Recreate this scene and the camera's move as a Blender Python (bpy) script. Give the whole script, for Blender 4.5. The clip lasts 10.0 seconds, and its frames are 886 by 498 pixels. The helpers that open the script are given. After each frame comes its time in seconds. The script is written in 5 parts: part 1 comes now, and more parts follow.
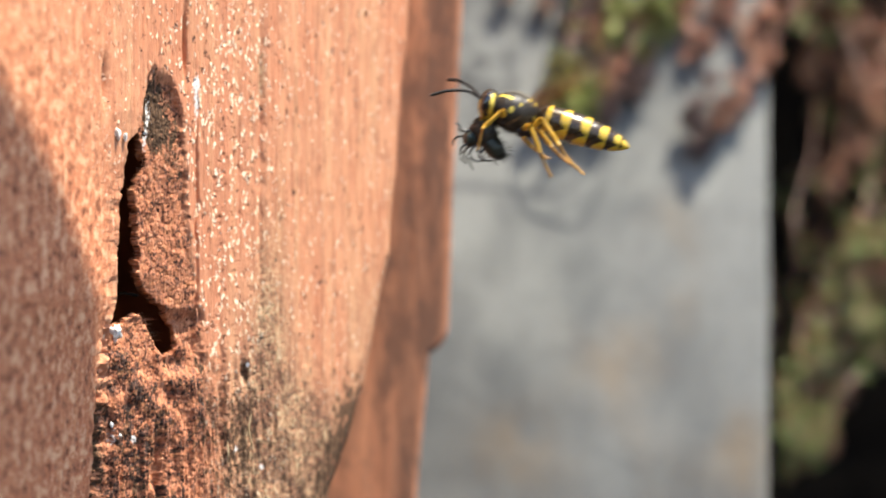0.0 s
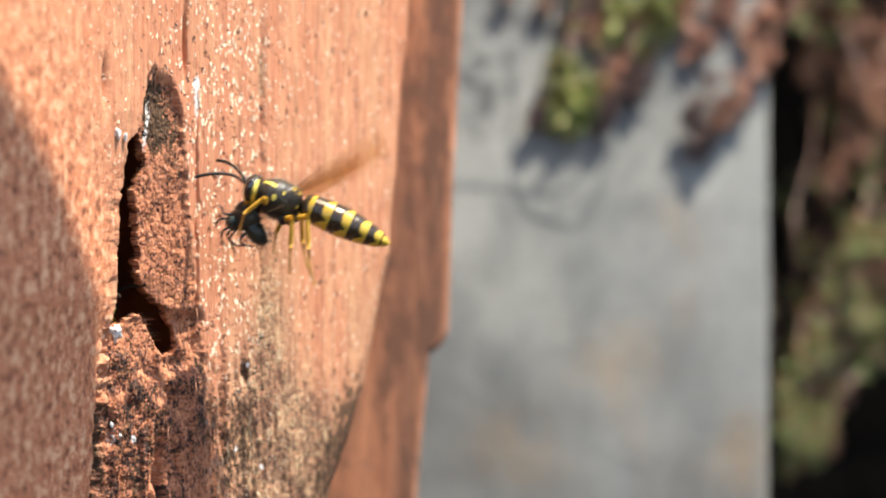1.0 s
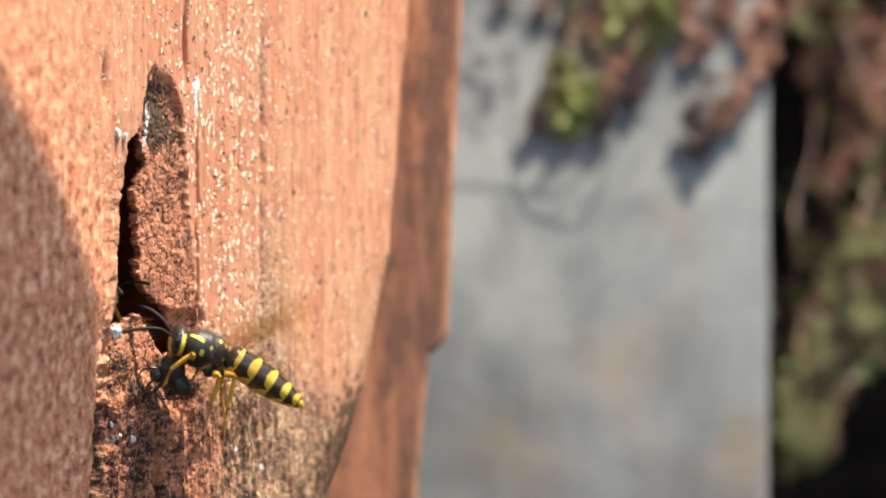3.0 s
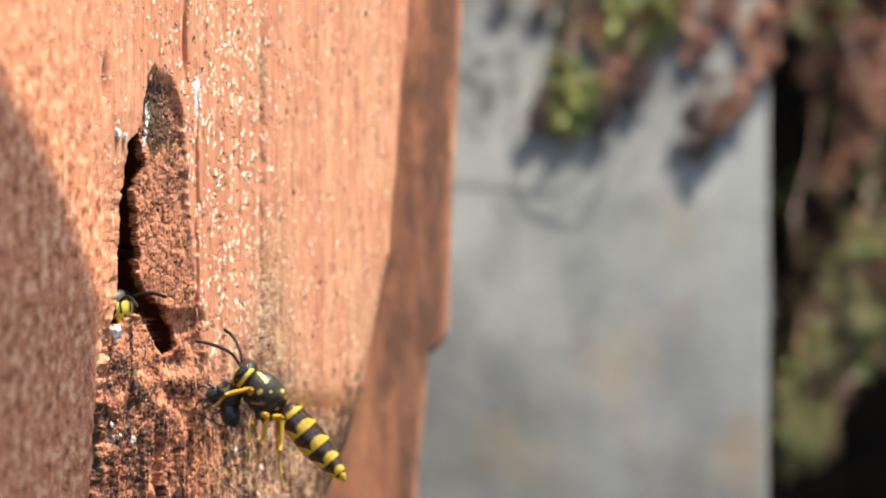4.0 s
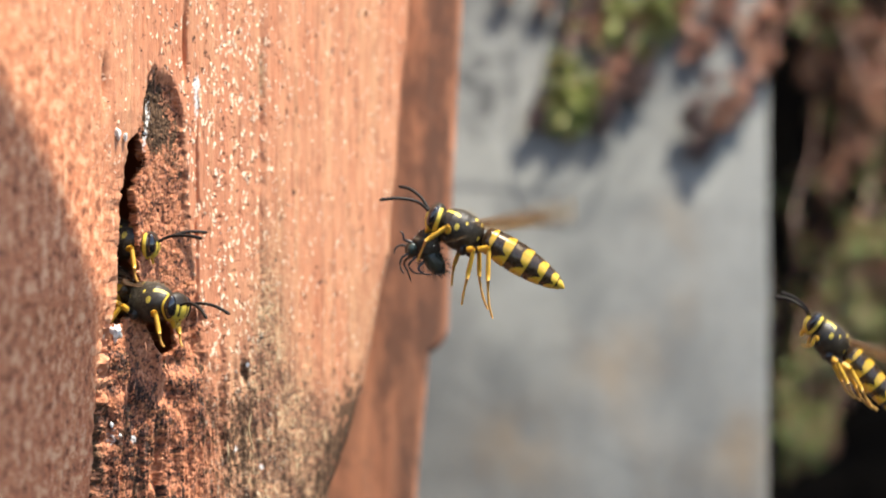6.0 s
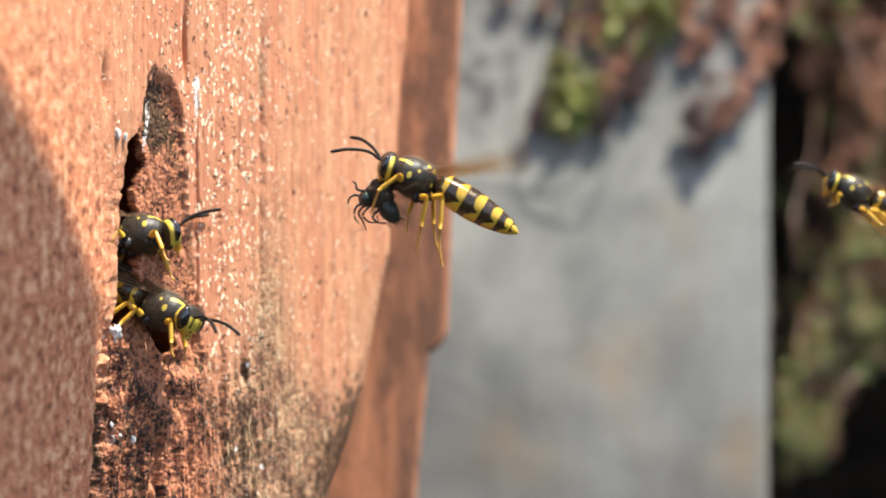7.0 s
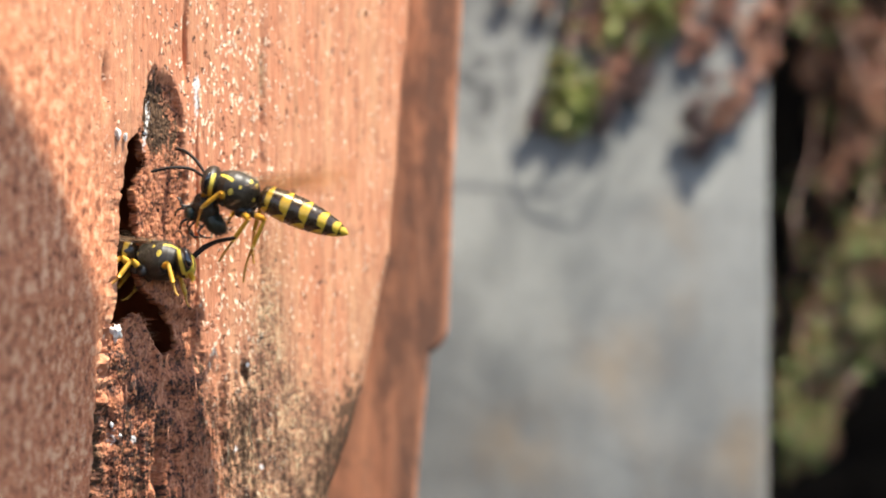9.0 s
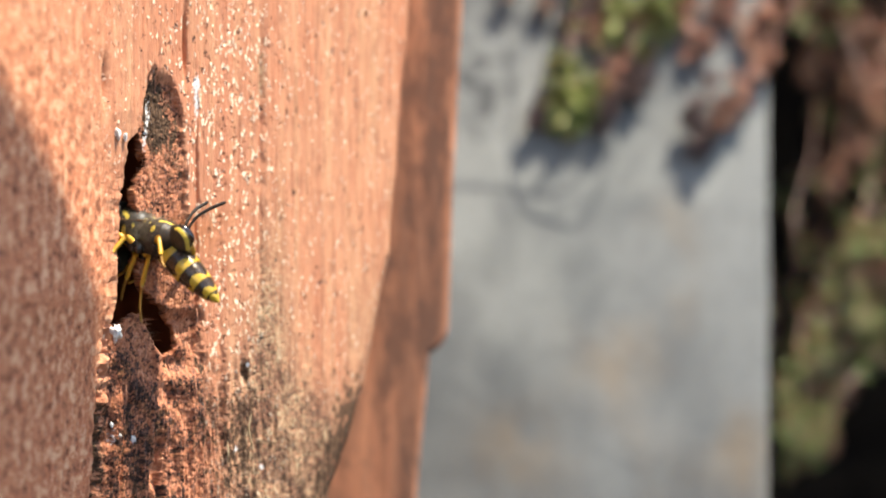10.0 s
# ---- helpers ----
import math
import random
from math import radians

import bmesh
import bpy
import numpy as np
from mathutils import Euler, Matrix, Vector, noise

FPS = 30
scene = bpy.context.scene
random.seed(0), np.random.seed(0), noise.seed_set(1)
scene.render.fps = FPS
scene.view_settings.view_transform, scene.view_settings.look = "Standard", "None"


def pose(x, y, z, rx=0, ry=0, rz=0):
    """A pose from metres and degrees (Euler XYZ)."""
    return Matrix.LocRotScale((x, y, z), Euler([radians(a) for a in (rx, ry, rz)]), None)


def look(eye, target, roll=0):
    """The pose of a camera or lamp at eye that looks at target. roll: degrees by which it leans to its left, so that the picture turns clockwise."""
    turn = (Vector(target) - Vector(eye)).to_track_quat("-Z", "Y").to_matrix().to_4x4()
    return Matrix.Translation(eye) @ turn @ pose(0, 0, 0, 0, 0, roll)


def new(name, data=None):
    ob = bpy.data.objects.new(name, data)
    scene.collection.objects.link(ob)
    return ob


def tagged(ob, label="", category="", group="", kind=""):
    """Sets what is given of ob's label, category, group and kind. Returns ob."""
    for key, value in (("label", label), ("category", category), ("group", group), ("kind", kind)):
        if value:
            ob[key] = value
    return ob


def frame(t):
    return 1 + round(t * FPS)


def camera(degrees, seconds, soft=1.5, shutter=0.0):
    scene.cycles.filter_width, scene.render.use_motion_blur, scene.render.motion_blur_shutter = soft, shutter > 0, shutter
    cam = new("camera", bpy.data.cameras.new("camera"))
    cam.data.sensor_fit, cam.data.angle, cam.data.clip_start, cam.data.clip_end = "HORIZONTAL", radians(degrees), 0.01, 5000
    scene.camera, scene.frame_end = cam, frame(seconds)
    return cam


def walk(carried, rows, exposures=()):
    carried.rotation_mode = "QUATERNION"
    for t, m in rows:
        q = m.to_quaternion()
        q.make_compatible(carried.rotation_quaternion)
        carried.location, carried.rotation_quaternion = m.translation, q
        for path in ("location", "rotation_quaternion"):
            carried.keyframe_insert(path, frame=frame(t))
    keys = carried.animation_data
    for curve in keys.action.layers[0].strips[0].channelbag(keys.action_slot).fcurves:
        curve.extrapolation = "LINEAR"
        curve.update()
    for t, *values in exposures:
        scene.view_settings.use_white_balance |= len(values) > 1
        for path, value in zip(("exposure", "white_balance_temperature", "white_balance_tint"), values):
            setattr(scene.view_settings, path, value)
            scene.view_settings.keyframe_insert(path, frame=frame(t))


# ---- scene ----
# Macro view of a nest entrance in a rotten timber post. Lengths are in millimetres times MM.
MM = 0.001
FOCUS = 222.3          # from the lens to the plane of the hovering insects
PXM = 0.05             # millimetres in that plane for one step of the flight tables
cam = camera(20.0, 10.0, soft=1.9, shutter=0.5)
cam.data.dof.use_dof = True
cam.data.dof.focus_distance = FOCUS * MM
cam.data.dof.aperture_fstop = 15.5
EYE = (0, -FOCUS * MM, 0)
walk(cam, [(0, look(EYE, (0, 0, 0))), (10, look(EYE, (0, 0, 0)))], exposures=[(0, 1.62), (10, 1.62)])

# ---- light ----
SUN = Vector((0.32, -0.13, 0.935)).normalized()
world = bpy.data.worlds.new("sky")
scene.world = world
world.use_nodes = True
wn = world.node_tree
sky = wn.nodes.new("ShaderNodeTexSky")
sky.sky_type = "NISHITA"
sky.sun_disc = False
sky.sun_elevation = math.asin(SUN.z)
sky.sun_rotation = math.atan2(SUN.x, SUN.y)
wn.links.new(sky.outputs[0], wn.nodes["Background"].inputs[0])
wn.nodes["Background"].inputs[1].default_value = 0.115
sun = new("sun", bpy.data.lights.new("sun", "SUN"))
sun.data.energy = 4.2
sun.data.angle = radians(0.53)
sun.data.color = (1.0, 0.945, 0.825)
sun.matrix_world = look(SUN, (0, 0, 0))


# ---- numeric noise ----
def vnoise(x, y, seed=0):
    """Smooth value noise in 0..1 with cells of size one."""
    x, y = np.broadcast_arrays(np.asarray(x, float), np.asarray(y, float))
    table = np.random.RandomState(seed).rand(256, 256)
    xi, yi = np.floor(x).astype(int), np.floor(y).astype(int)
    fx, fy = x - xi, y - yi
    fx, fy = fx * fx * (3 - 2 * fx), fy * fy * (3 - 2 * fy)
    a, b = table[xi % 256, yi % 256], table[(xi + 1) % 256, yi % 256]
    c, d = table[xi % 256, (yi + 1) % 256], table[(xi + 1) % 256, (yi + 1) % 256]
    return (a * (1 - fx) + b * fx) * (1 - fy) + (c * (1 - fx) + d * fx) * fy


def fbm(x, y, seed=0, octaves=4):
    total, amp, norm = 0, 1.0, 0
    for i in range(octaves):
        total = total + amp * vnoise(x * 2 ** i, y * 2 ** i, seed + i)
        norm, amp = norm + amp, amp * 0.5
    return total / norm


def grains(x, y, seed=0, reach=0.78):
    """Rounded crumbs packed in cells of size one: their height in 0..1 and a random number for each."""
    r = np.random.RandomState(seed)
    jx, jy, tone = r.rand(128, 128), r.rand(128, 128), r.rand(128, 128)
    xi, yi = np.floor(x).astype(int), np.floor(y).astype(int)
    best, mark = np.full(x.shape, 9.0), np.zeros(x.shape)
    for i in (-1, 0, 1):
        for j in (-1, 0, 1):
            a, b = (xi + i) % 128, (yi + j) % 128
            d = (xi + i + jx[a, b] - x) ** 2 + (yi + j + jy[a, b] - y) ** 2
            near = d < best
            best, mark = np.where(near, d, best), np.where(near, tone[a, b], mark)
    return np.sqrt(np.clip(1 - best / reach ** 2, 0, 1)) * (0.35 + 0.65 * mark), (mark * 7.31) % 1.0


def step(a, b, x):
    """Smooth step from 0 at a to 1 at b."""
    t = np.clip((x - a) / (b - a), 0, 1)
    return t * t * (3 - 2 * t)


def blob(u, z, cu, cz, ru, rz):
    return np.exp(-((u - cu) / ru) ** 2 - ((z - cz) / rz) ** 2)


# ---- materials ----
class Nodes:
    """A short way to write a node material."""

    def __init__(self, name):
        self.mat = bpy.data.materials.new(name)
        self.mat.use_nodes = True
        self.tree = self.mat.node_tree
        self.out = self.tree.nodes["Material Output"]
        self.bsdf = self.tree.nodes["Principled BSDF"]

    def add(self, kind, ins=None, **props):
        n = self.tree.nodes.new("ShaderNode" + kind)
        if "attribute_name" in props:
            n.attribute_name = props["attribute_name"]
        if "operation" in props:
            n.operation = props["operation"]
        if "use_clamp" in props:
            n.use_clamp = props["use_clamp"]
        if "data_type" in props:
            n.data_type, n.blend_type = props["data_type"], props["blend_type"]
        for k, v in (ins or {}).items():
            self.put(n, k, v)
        return n

    def put(self, n, k, v):
        if isinstance(v, bpy.types.NodeSocket):
            self.tree.links.new(v, n.inputs[k])
        else:
            n.inputs[k].default_value = v

    def set(self, **ins):
        for k, v in ins.items():
            self.put(self.bsdf, k.replace("_", " "), v)

    def attr(self, name):
        return self.add("Attribute", attribute_name=name).outputs["Fac"]

    def coords(self, source="Object", scale=(1, 1, 1)):
        c = self.add("TexCoord").outputs[source]
        return self.add("Mapping", {"Vector": c, "Scale": scale}).outputs[0]

    def noise(self, vec, scale, detail=4.0, rough=0.55):
        return self.add("TexNoise", {"Vector": vec, "Scale": scale, "Detail": detail, "Roughness": rough}).outputs["Fac"]

    def ramp(self, fac, *stops):
        n = self.add("ValToRGB", {"Fac": fac})
        el = n.color_ramp.elements
        while len(el) < len(stops):
            el.new(0.5)
        for e, (p, c) in zip(el, stops):
            e.position = p
            e.color = (*c, 1) if isinstance(c, tuple) else (c, c, c, 1)
        return n.outputs[0]

    def mix(self, fac, a, b, mode="MIX"):
        n = self.add("Mix", data_type="RGBA", blend_type=mode)
        for i, v in ((0, fac), (6, a), (7, b)):
            self.put(n, i, (*v, 1) if isinstance(v, tuple) and len(v) == 3 else v)
        return n.outputs[2]

    def math(self, op, a, b=0.0, clamp=False):
        n = self.add("Math", operation=op, use_clamp=clamp)
        self.put(n, 0, a)
        self.put(n, 1, b)
        return n.outputs[0]

    def bump(self, height, strength, distance, base=None):
        n = self.add("Bump", {"Height": height, "Strength": strength, "Distance": distance})
        if base is not None:
            self.put(n, "Normal", base)
        return n.outputs[0]


def timber_material():
    """Weathered red-stained timber: pale flecks where paint has gone, some glint in their colour, dark pits, mould and
    rot from attributes.
    """
    m = Nodes("weathered_red_timber")
    uv = m.coords("UV")                                   # millimetres along and up the face
    grain = m.noise(m.add("Mapping", {"Vector": uv, "Scale": (1.0, 0.12, 1)}).outputs[0], 1.6, 6)
    broad = m.noise(m.add("Mapping", {"Vector": uv, "Scale": (1.0, 0.35, 1)}).outputs[0], 0.22, 3)
    fine = m.noise(m.add("Mapping", {"Vector": uv, "Scale": (1.0, 0.6, 1)}).outputs[0], 5.0, 5, 0.65)
    col = m.ramp(grain, (0.3, (0.44, 0.165, 0.083)), (0.52, (0.54, 0.222, 0.115)), (0.75, (0.62, 0.30, 0.165)))
    streak = m.noise(m.add("Mapping", {"Vector": uv, "Location": (3.7, 1.1, 0), "Scale": (1.0, 0.03, 1)}).outputs[0], 0.75, 5, 0.6)
    col = m.mix(m.ramp(broad, (0.35, 0.0), (0.7, 0.4)), col, (0.66, 0.36, 0.20))
    col = m.mix(m.ramp(streak, (0.50, 0.0), (0.66, 0.55)), col, (0.62, 0.36, 0.185))
    col = m.mix(m.ramp(streak, (0.34, 0.5), (0.46, 0.0)), col, (0.45, 0.155, 0.075))
    mottle = m.noise(m.add("Mapping", {"Vector": uv, "Location": (9.1, 4.2, 0), "Scale": (1.0, 0.33, 1)}).outputs[0], 1.2, 6, 0.66)
    col = m.mix(m.ramp(mottle, (0.38, 0.45), (0.50, 0.0)), col, (0.31, 0.13, 0.075))
    col = m.mix(m.ramp(fine, (0.30, 0.5), (0.44, 0.0)), col, (0.34, 0.13, 0.07))
    col = m.mix(m.math("MULTIPLY", m.math("SUBTRACT", m.attr("fleck"), 0.45, True), 0.75), col, (0.47, 0.175, 0.092))
    # pale flecks, their cream bright enough to hold some of the glint
    warp = m.add("Mapping", {"Vector": uv, "Scale": (1.0, 0.55, 1)}).outputs[0]
    jitter = m.add("TexNoise", {"Vector": warp, "Scale": 4.0, "Detail": 3.0}).outputs["Color"]
    warped = m.add("VectorMath", {0: warp, 1: jitter}, operation="ADD").outputs[0]
    fleck = None
    for size, lo, hi in ((2.2, 0.22, 0.30),):
        v = m.add("TexVoronoi", {"Vector": warped, "Scale": size})
        near = m.ramp(v.outputs["Distance"], (lo, 1.0), (hi, 0.0))
        chosen = m.ramp(m.add("SeparateColor", {0: v.outputs["Color"]}).outputs[0], (0.62, 0.0), (0.68, 1.0))
        one = m.math("MULTIPLY", near, chosen)
        fleck = one if fleck is None else m.math("MAXIMUM", fleck, one)
    fleck = m.math("MULTIPLY", fleck, m.attr("fleck"))
    col = m.mix(fleck, col, (0.92, 0.78, 0.58))
    col = m.mix(m.ramp(m.math("MULTIPLY", m.attr("chip"), m.ramp(mottle, (0.3, 0.65), (0.6, 1.1))), (0.35, 0.0), (0.65, 0.95)), col, (0.90, 0.72, 0.50))
    # dark pits
    v = m.add("TexVoronoi", {"Vector": m.add("VectorMath", {0: warped, 1: (7.3, 3.1, 0)}, operation="ADD").outputs[0], "Scale": 1.5})
    pit = m.math("MULTIPLY", m.ramp(v.outputs["Distance"], (0.16, 1.0), (0.25, 0.0)),
                 m.ramp(m.add("SeparateColor", {0: v.outputs["Color"]}).outputs[1], (0.66, 0.0), (0.72, 1.0)))
    col = m.mix(pit, col, (0.10, 0.045, 0.03))
    # blotchy wear on the shoulder; the redder tint paints warm bounce into its shade
    col = m.mix(m.math("MULTIPLY", m.attr("shade_blotch"), 0.65), col, (0.60, 0.20, 0.088))
    spots = m.noise(m.add("Mapping", {"Vector": uv, "Location": (2.7, 6.2, 0), "Scale": (1.0, 0.75, 1)}).outputs[0], 0.95, 6, 0.72)
    blotched = m.attr("shade_blotch")
    col = m.mix(m.math("MULTIPLY", blotched, m.ramp(spots, (0.39, 0.85), (0.47, 0.0))), col, (0.15, 0.052, 0.028))
    col = m.mix(m.math("MULTIPLY", blotched, m.ramp(spots, (0.52, 0.0), (0.58, 0.85))), col, (0.80, 0.46, 0.265))
    # rot: crumbly, browner
    crumbs = m.math("ADD", m.math("MULTIPLY", m.attr("tone"), 0.75), m.math("MULTIPLY", m.noise(m.add("Mapping", {"Vector": uv, "Scale": (1.0, 0.65, 1)}).outputs[0], 3.2, 6, 0.7), 0.5))
    rotcol = m.ramp(crumbs, (0.40, (0.03, 0.016, 0.011)), (0.49, (0.16, 0.060, 0.033)), (0.60, (0.37, 0.135, 0.068)), (0.74, (0.47, 0.172, 0.082)), (0.90, (0.56, 0.27, 0.15)))
    hue = m.noise(m.add("Mapping", {"Vector": uv, "Location": (5, 8, 0)}).outputs[0], 1.3, 5, 0.7)
    rotcol = m.mix(m.ramp(hue, (0.50, 0.0), (0.64, 0.3)), rotcol, (0.60, 0.25, 0.10))
    rotcol = m.mix(m.ramp(hue, (0.36, 0.7), (0.44, 0.0)), rotcol, (0.16, 0.075, 0.05))
    col = m.mix(m.attr("rot"), col, rotcol)
    # lichen film and mould specks
    film = m.ramp(m.math("ADD", m.math("MULTIPLY", m.attr("tone"), 0.55), m.math("MULTIPLY", m.noise(m.add("Mapping", {"Vector": uv, "Scale": (1.0, 0.5, 1)}).outputs[0], 3.4, 6, 0.72), 0.5)), (0.36, (0.04, 0.03, 0.022)), (0.46, (0.17, 0.098, 0.055)), (0.56, (0.34, 0.215, 0.115)), (0.74, (0.54, 0.43, 0.25)))
    col = m.mix(m.math("MULTIPLY", m.attr("lichen_and_specks"), m.ramp(fine, (0.36, 0.2), (0.55, 0.95))), col, film)
    black = m.math("MULTIPLY", m.attr("mould_and_splits"), 1.35)
    speck = m.ramp(m.math("ADD", black, m.math("MULTIPLY", m.math("SUBTRACT", m.noise(m.add("Mapping", {"Vector": uv, "Scale": (1.0, 0.4, 1)}).outputs[0], 2.4, 8, 0.75), 0.5), 2.4)), (0.70, 0.0), (0.78, 1.0))
    col = m.mix(speck, col, m.ramp(fine, (0.38, (0.040, 0.026, 0.017)), (0.62, (0.15, 0.085, 0.05))))
    white = m.ramp(m.math("ADD", m.attr("white"), m.math("MULTIPLY", m.math("SUBTRACT", m.noise(warp, 5.0, 5, 0.7), 0.5), 1.6)), (0.55, 0.0), (0.7, 1.0))
    col = m.mix(white, col, (0.66, 0.62, 0.57))
    h = m.math("ADD", m.math("MULTIPLY", fine, 0.6), m.math("SUBTRACT", m.math("MULTIPLY", fleck, 0.35), pit))
    m.set(Base_Color=col, Roughness=m.ramp(fleck, (0.0, 0.72), (1.0, 0.42)), Normal=m.bump(m.math("MULTIPLY", m.noise(m.add("Mapping", {"Vector": uv, "Scale": (1.0, 0.7, 1)}).outputs[0], 3.2, 6, 0.7), m.attr("rot")), 0.8, 0.00016, m.bump(h, 0.8, 0.00012)))
    m.put(m.bsdf, "Specular IOR Level", m.ramp(speck, (0.0, 0.25), (1.0, 0.06)))
    return m.mat


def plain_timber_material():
    """The same stain, darker and blotched to put some shade into it, on boards that have no wear map of their own."""
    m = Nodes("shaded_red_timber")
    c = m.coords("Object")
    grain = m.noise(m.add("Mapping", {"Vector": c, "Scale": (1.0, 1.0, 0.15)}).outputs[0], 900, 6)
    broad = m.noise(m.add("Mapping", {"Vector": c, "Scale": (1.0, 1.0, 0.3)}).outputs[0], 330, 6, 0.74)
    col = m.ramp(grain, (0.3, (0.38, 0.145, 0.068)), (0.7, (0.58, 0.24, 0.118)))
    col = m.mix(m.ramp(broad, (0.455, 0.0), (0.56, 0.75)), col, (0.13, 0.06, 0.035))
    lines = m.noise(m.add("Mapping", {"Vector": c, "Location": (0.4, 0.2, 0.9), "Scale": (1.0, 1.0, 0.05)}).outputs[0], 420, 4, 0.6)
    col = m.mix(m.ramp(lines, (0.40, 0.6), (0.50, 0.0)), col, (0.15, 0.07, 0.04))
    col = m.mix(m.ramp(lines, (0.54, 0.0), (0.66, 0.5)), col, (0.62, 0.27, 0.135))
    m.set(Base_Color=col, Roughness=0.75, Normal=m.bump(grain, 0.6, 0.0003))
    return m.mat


def concrete_material():
    m = Nodes("grey_concrete")
    c = m.coords("Object")
    cloud = m.noise(m.add("Mapping", {"Vector": c, "Scale": (1, 1, 0.55)}).outputs[0], 62, 4, 0.55)
    fine = m.noise(c, 900, 5, 0.6)
    damp = m.noise(m.add("Mapping", {"Vector": c, "Location": (0.07, 0.2, 0.5)}).outputs[0], 26, 3, 0.5)
    stain = m.noise(m.add("Mapping", {"Vector": c, "Location": (0.3, 0.1, 0.2), "Scale": (1, 1, 0.7)}).outputs[0], 95, 4, 0.6)
    col = m.ramp(cloud, (0.40, (0.122, 0.124, 0.116)), (0.5, (0.198, 0.198, 0.178)), (0.60, (0.268, 0.268, 0.242)))
    col = m.mix(m.ramp(damp, (0.40, 0.0), (0.57, 0.5)), col, (0.085, 0.085, 0.086))
    col = m.mix(m.math('MULTIPLY', m.attr('rust'), m.ramp(stain, (0.42, 0.0), (0.62, 0.6))), col, (0.21, 0.135, 0.065))
    spots = m.noise(c, 420, 4, 0.6)
    # dark specks, denser at the upper left and along the top of the face
    col = m.mix(m.ramp(m.math('ADD', spots, m.math('MULTIPLY', m.attr('lichen_and_specks'), 0.34)), (0.70, 0.0), (0.80, 0.85)), col, (0.035, 0.035, 0.036))
    col = m.mix(m.ramp(fine, (0.35, 0.25), (0.5, 0.0)), col, (0.08, 0.08, 0.08))
    m.set(Base_Color=col, Roughness=0.85, Normal=m.bump(fine, 0.5, 0.0004))
    return m.mat


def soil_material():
    m = Nodes("shade_black_soil")
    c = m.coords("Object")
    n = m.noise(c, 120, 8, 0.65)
    # near-black: deep shade behind the concrete is partly in this colour
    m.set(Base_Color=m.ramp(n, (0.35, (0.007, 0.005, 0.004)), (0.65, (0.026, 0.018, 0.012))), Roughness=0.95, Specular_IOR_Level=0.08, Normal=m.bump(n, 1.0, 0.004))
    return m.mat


def leaf_material(name, a, b, c):
    m = Nodes(name)
    rnd = m.add("NewGeometry").outputs["Random Per Island"]
    n = m.noise(m.coords("Object"), 700, 3)
    col = m.mix(m.ramp(rnd, (0.25, 0.0), (0.6, 1.0)), a, b)
    col = m.mix(m.ramp(n, (0.45, 0.0), (0.65, 0.7)), col, c)
    m.set(Base_Color=col, Roughness=0.45, Subsurface_Weight=0.15)
    m.bsdf.inputs["Subsurface Radius"].default_value = (0.001, 0.001, 0.0005)
    return m.mat


def cuticle_material(name, dark, light, rough, spec=0.5, attribute="band"):
    """Glossy insect shell: dark and light by the pattern on the mesh."""
    m = Nodes(name)
    n = m.noise(m.coords("Object"), 2200, 4)
    f = m.ramp(m.math("ADD", m.attr(attribute), m.math("MULTIPLY", m.math("SUBTRACT", n, 0.5), 0.5)), (0.36, 0.0), (0.64, 1.0))
    lightc = m.mix(m.ramp(n, (0.4, 0.0), (0.7, 0.5)), light, tuple(v * 0.72 for v in light))
    m.set(Base_Color=m.mix(f, dark, lightc), Roughness=m.ramp(n, (0.3, rough), (0.8, rough + 0.15)), Normal=m.bump(n, 0.25, 0.00006))
    m.bsdf.inputs["Specular IOR Level"].default_value = spec
    return m.mat


def plain_shell(name, colour, rough, metallic=0.0, coat=0.0, spec=0.5):
    m = Nodes(name)
    n = m.noise(m.coords("Object"), 2600, 4)
    m.set(Base_Color=m.mix(m.ramp(n, (0.35, 0.0), (0.7, 0.6)), colour, tuple(v * 0.6 for v in colour)), Roughness=rough, Metallic=metallic, Normal=m.bump(n, 0.2, 0.00005))
    m.bsdf.inputs["Coat Weight"].default_value = coat
    m.bsdf.inputs["Specular IOR Level"].default_value = spec
    return m.mat


def wing_material(name, thin, thick, tint):
    """Smoky amber membrane, mostly clear; pleated wings are denser."""
    m = Nodes(name)
    m.set(Base_Color=(*tint, 1), Roughness=0.4, Specular_IOR_Level=0.25)
    clear = m.add("BsdfTransparent", {"Color": (0.98, 0.94, 0.88, 1)})
    n = m.noise(m.coords("Object"), 900, 3)
    mixer = m.add("MixShader", {0: m.ramp(n, (0.3, thin), (0.7, thick)), 1: clear.outputs[0], 2: m.bsdf.outputs[0]})
    m.tree.links.new(mixer.outputs[0], m.out.inputs[0])
    return m.mat


TIMBER, SHADED, CONCRETE, SOIL = timber_material(), plain_timber_material(), concrete_material(), soil_material()
LEAF_GREEN = leaf_material("sedum_green", (0.13, 0.20, 0.035), (0.26, 0.31, 0.07), (0.30, 0.16, 0.07))
LEAF_RUST = leaf_material("sedum_rust", (0.24, 0.095, 0.06), (0.64, 0.32, 0.21), (0.16, 0.11, 0.05))
LEAF_OLIVE = leaf_material("sedum_olive", (0.26, 0.10, 0.06), (0.19, 0.27, 0.06), (0.17, 0.14, 0.06))
# near-black leaves: shade under and beside the clumps is put into their colour
LEAF_DARK = leaf_material("sedum_shade_dark", (0.045, 0.026, 0.024), (0.15, 0.075, 0.06), (0.05, 0.035, 0.03))
LEAF_BROWN = leaf_material("sedum_brown", (0.18, 0.07, 0.04), (0.50, 0.22, 0.13), (0.14, 0.12, 0.05))
STEM = leaf_material("sedum_stem", (0.13, 0.06, 0.042), (0.17, 0.085, 0.06), (0.08, 0.045, 0.03))
